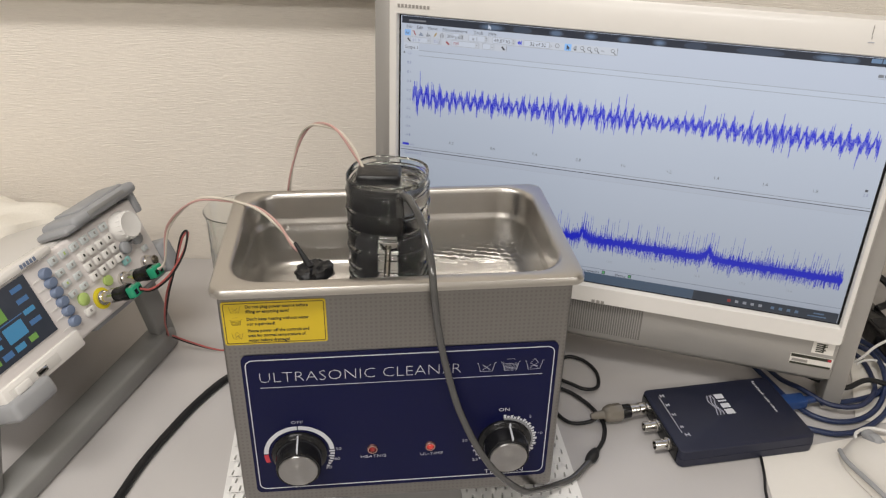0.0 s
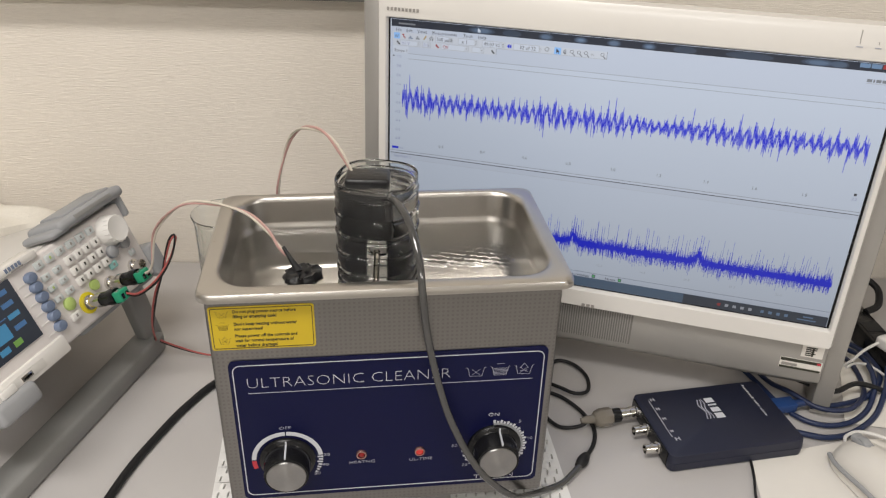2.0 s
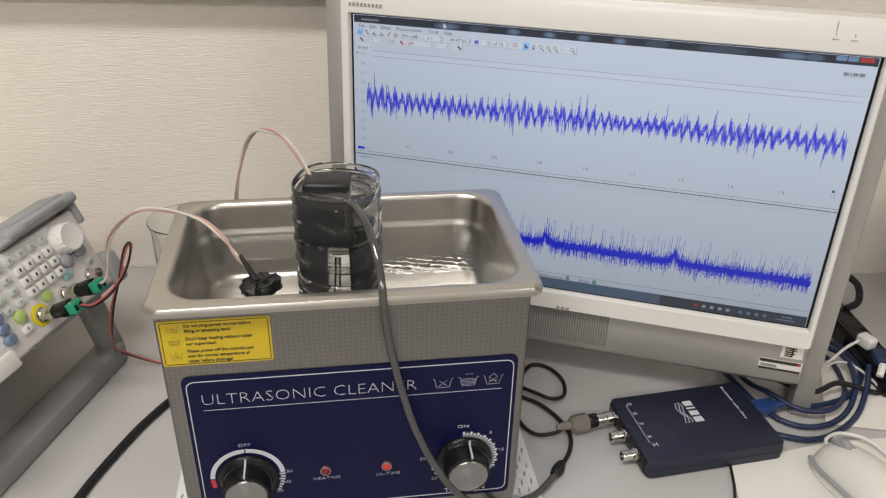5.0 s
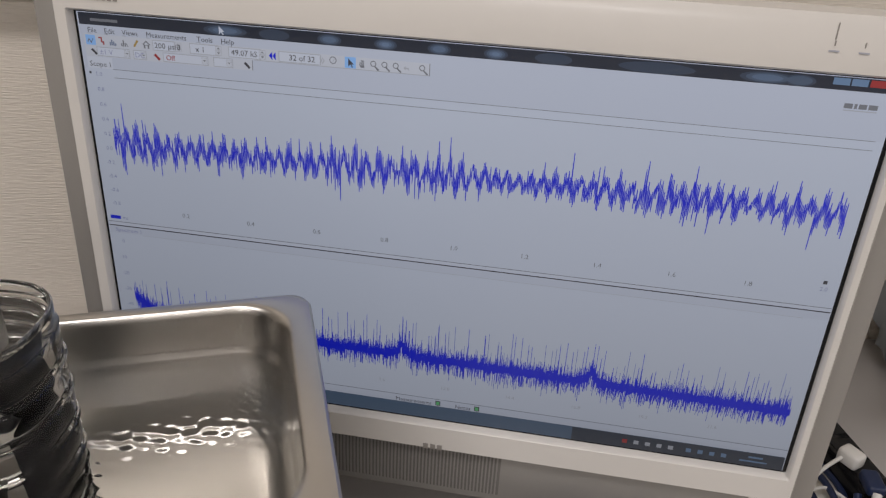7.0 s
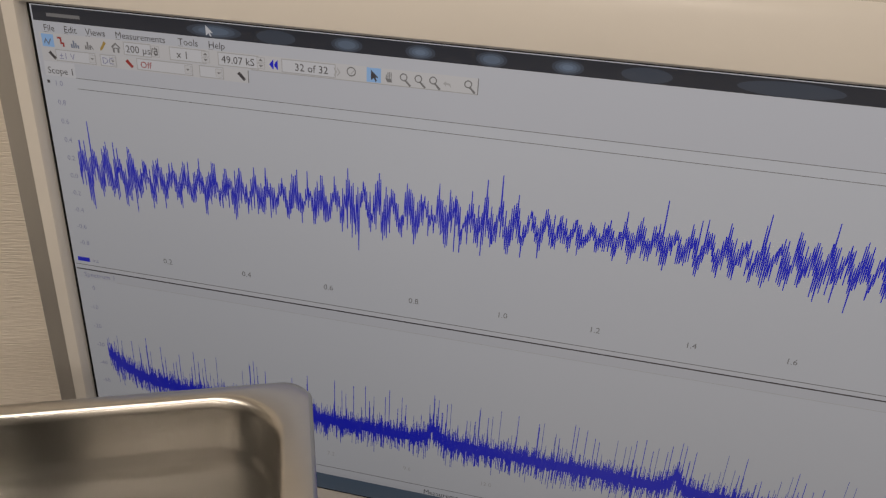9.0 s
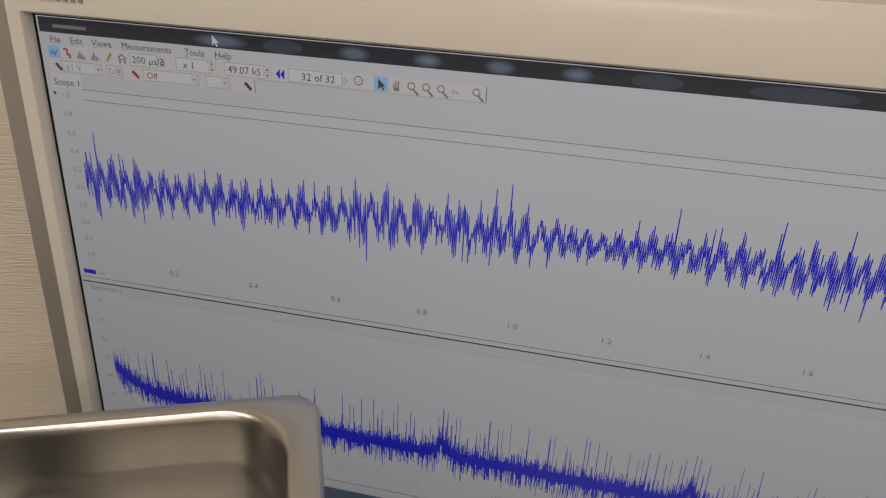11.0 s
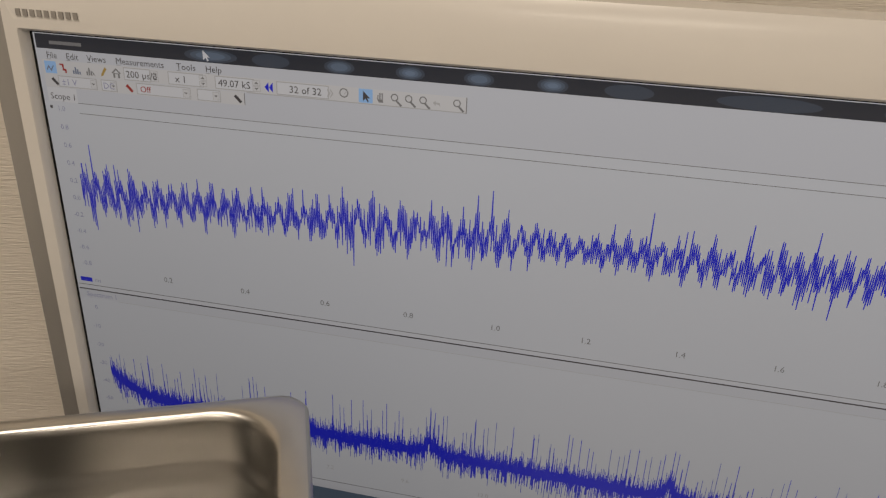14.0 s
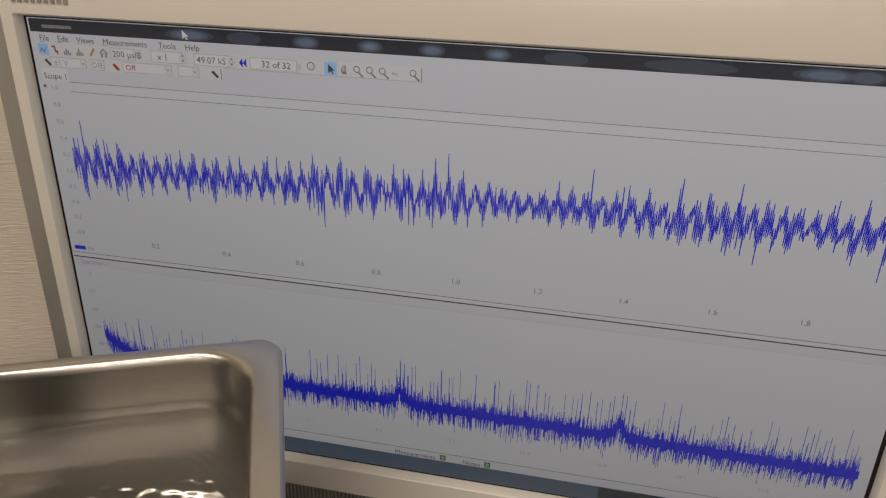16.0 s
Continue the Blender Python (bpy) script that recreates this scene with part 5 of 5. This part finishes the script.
for u, v in ((216, 48), (238, 46.5)):
    part("arrow_key", lathe(bmesh.new(), [(0.0066, 0), (0.0066, 0.004), (0.0050, 0.0052), (0, 0.0052)], 20, Matrix.Translation(gp(u, v))), M_GREYBUMP, gen, "dark grey arrow key")
part("arrow_bridge", gbox(218, 45, 236, 49, 0.0, 0.003, 0.001), M_GREYBUMP, gen)
dial = part("dial", lathe(bmesh.new(), [(0.0155, 0), (0.0155, 0.0035), (0.0142, 0.0065), (0.0136, 0.0130), (0.0126, 0.0146), (0.0110, 0.0142), (0, 0.0138)], 40, Matrix.Translation(gp(227, 26))), M_KEY, gen, "white rotary dial")
for k in range(18):
    a = 2 * math.pi * k / 18
    part("rib", boxed((0.0131, -0.0006, 0.008), (0.0142, 0.0006, 0.0142), 0.0004, 1, Matrix.Translation(gp(227, 26)) @ Matrix.Rotation(a, 4, "Z")), M_KEY, dial)
part("yellow_ring", lathe(bmesh.new(), [(0.0060, 0), (0.0104, 0), (0.0104, 0.0008), (0.0060, 0.0008)], 28, Matrix.Translation(gp(153, 78))), M_YEL, gen, "yellow ring round the first output")
def out_socket(u, v, long):
    m = Matrix.Translation(gp(u, v))
    b = part("output_socket", lathe(bmesh.new(), [(0.0072, 0), (0.0072, 0.003), (0.0052, 0.0035), (0.0052, 0.013), (0.0060, 0.0135), (0.0070, 0.014), (0.0070, 0.020), (0.0055, 0.0205)] if long else [(0.0072, 0), (0.0072, 0.003), (0.0052, 0.0035), (0.0052, 0.013), (0.0040, 0.013), (0.0040, 0.005), (0, 0.005)], 24, m), M_CHROME, gen, "nickel bnc output socket")
for u, v, l in ((153, 78, True), (192, 76, True), (234, 77, False)):
    out_socket(u, v, l)
M_TERM = material("green_terminal", (0.02, 0.30, 0.16), 0.4)
for u, v in ((153, 78), (192, 76)):
    ad = thing("terminal_adapter", GEN @ Matrix.Translation(gp(u, v, 0.0205)), "black bnc adapter with a green screw terminal", "adapter", "terminal adapters")
    part("adapter_body", lathe(bmesh.new(), [(0.0055, 0), (0.0068, 0.001), (0.0068, 0.007), (0.0076, 0.009), (0.0076, 0.018), (0, 0.018)], 20), M_BLACK, ad)
    part("terminal", boxed((-0.0062, -0.0052, 0.018), (0.0062, 0.0052, 0.027), 0.0008), M_TERM, ad, "green screw terminal block")
    for x in (-0.003, 0.003):
        part("screw", lathe(bmesh.new(), [(0.0017, 0.0), (0.0017, 0.001), (0, 0.001)], 12, Matrix.Translation((x, 0.0052, 0.0225)) @ Matrix.Rotation(-math.pi / 2, 4, "X")), M_CHROME, ad)
        part("wire_hole", boxed((x - 0.0017, -0.003, 0.0268), (x + 0.0017, 0.002, 0.0273)), M_BLACK, ad)
# usb port, power key, maker's mark
port = part("usb_recess", gbox(3, 91, 68, 101, 0.0028, 0.0036, 0.0006), M_GENBODY, gen)
part("usb_port", gbox(36, 93.5, 50, 99, 0.0035, 0.0045, 0.0004), M_CHROME, port, "metal usb port")
part("usb_tongue", gbox(38, 95.5, 48, 97.5, 0.0044, 0.0049, 0), M_BLACK, port)
part("power_key", gbox(8, 92, 26, 100, 0.0035, 0.0065, 0.001), M_KEY, port, "translucent power key")
for k in range(5):
    part("maker_mark", gbox(84 + 4.4 * k, -1.5, 87 + 4.4 * k, 3, 0.0039, 0.0043, 0), M_KEYBLUE, gen)
part("maker_mark", gbox(90, 3.6, 106, 5, 0.0039, 0.0043, 0), M_GREYINK, gen)
# carrying handle folded down as a stand: a bar on the desk and an arm at each side
inv = GEN.inverted()
def limb(a, b, w, h, bevel=0.004):
    a, b = Vector(a), Vector(b)
    d = b - a
    q = d.to_track_quat("X", "Z").to_matrix().to_4x4()
    return boxed((-0.004, -w / 2, -h / 2), (d.length + 0.004, w / 2, h / 2), bevel, 3, inv @ Matrix.Translation(a) @ q)
FAR, NEAR = Vector((-0.252, 0.276, 0.0125)), Vector((-0.345, 0.020, 0.0125))
part("stand_bar", limb(FAR, NEAR, 0.030, 0.024), M_HANDLE, gen, "dark grey handle bar resting on the desk")
for e, u in ((FAR, 240), (NEAR, -6)):
    top = GEN @ gp(u, 100, -0.026)
    part("stand_arm", limb(e, top, 0.016, 0.026), M_HANDLE, gen, "dark grey handle arm")

# ---- crumpled white bag behind the generator ----
def lump(name, centre, size, label, category, mat, rough=0.35, seed=0, cuts=4):
    bm = bmesh.new()
    bmesh.ops.create_icosphere(bm, subdivisions=cuts, radius=1)
    for v in bm.verts:
        n_ = v.co.normalized()
        k = 1 + rough * noise.noise(n_ * 1.6 + Vector((seed, 0, 0))) + rough * 0.5 * abs(noise.noise(n_ * 4.5 + Vector((0, seed, 0)))) + 0.12 * rough * noise.noise(n_ * 14)
        v.co = Vector((n_.x * size[0] * k, n_.y * size[1] * k, max(n_.z * size[2] * k, -size[2] * 0.8)))
    lo = min(v.co.z for v in bm.verts)
    for v in bm.verts:
        v.co.z -= lo
    ob = part(name, bm, mat, None, "", 50)
    ob.matrix_basis = Matrix.Translation(centre)
    return tagged(ob, label, category)
lump("white_cloth", (-0.50, 0.385, 0.0), (0.15, 0.075, 0.075), "crumpled white cloth heaped behind the generator", "cloth", material("white_cloth_weave", (0.78, 0.74, 0.66), 0.9, grain=0.05, scale=300, bump=0.5, bump_scale=500), 0.4, 2.0)

# ---- clear plastic bag with white wads, beside the computer ----
M_FILM = bpy.data.materials.new("clear_film")
M_FILM.use_nodes = True
nt = M_FILM.node_tree
mix = nt.nodes.new("ShaderNodeMixShader")
mix.inputs[0].default_value = 0.24
tr = nt.nodes.new("ShaderNodeBsdfTransparent")
tr.inputs[0].default_value = (0.93, 0.93, 0.92, 1)
pb = nt.nodes["Principled BSDF"]
pb.inputs["Base Color"].default_value = (0.62, 0.61, 0.58, 1)
pb.inputs["Roughness"].default_value = 0.22
nt.links.new(tr.outputs[0], mix.inputs[1])
nt.links.new(pb.outputs[0], mix.inputs[2])
nt.links.new(mix.outputs[0], nt.nodes["Material Output"].inputs["Surface"])
lump("plastic_bag", (0.795, 0.225, 0.001), (0.120, 0.085, 0.110), "crumpled clear plastic bag on the desk", "plastic bag", M_FILM, 0.5, 5.0, 5)
lump("white_wad", (0.685, 0.165, 0.03), (0.022, 0.020, 0.018), "white wad of tissue in the plastic bag", "tissue", M_PAPER, 0.6, 1.0, 3)
lump("grey_pouch", (0.760, 0.30, 0.0), (0.06, 0.035, 0.095), "grey cloth pouch in the plastic bag", "pouch", material("grey_cloth", (0.2, 0.21, 0.22), 0.8, grain=0.1), 0.35, 7.0, 4)
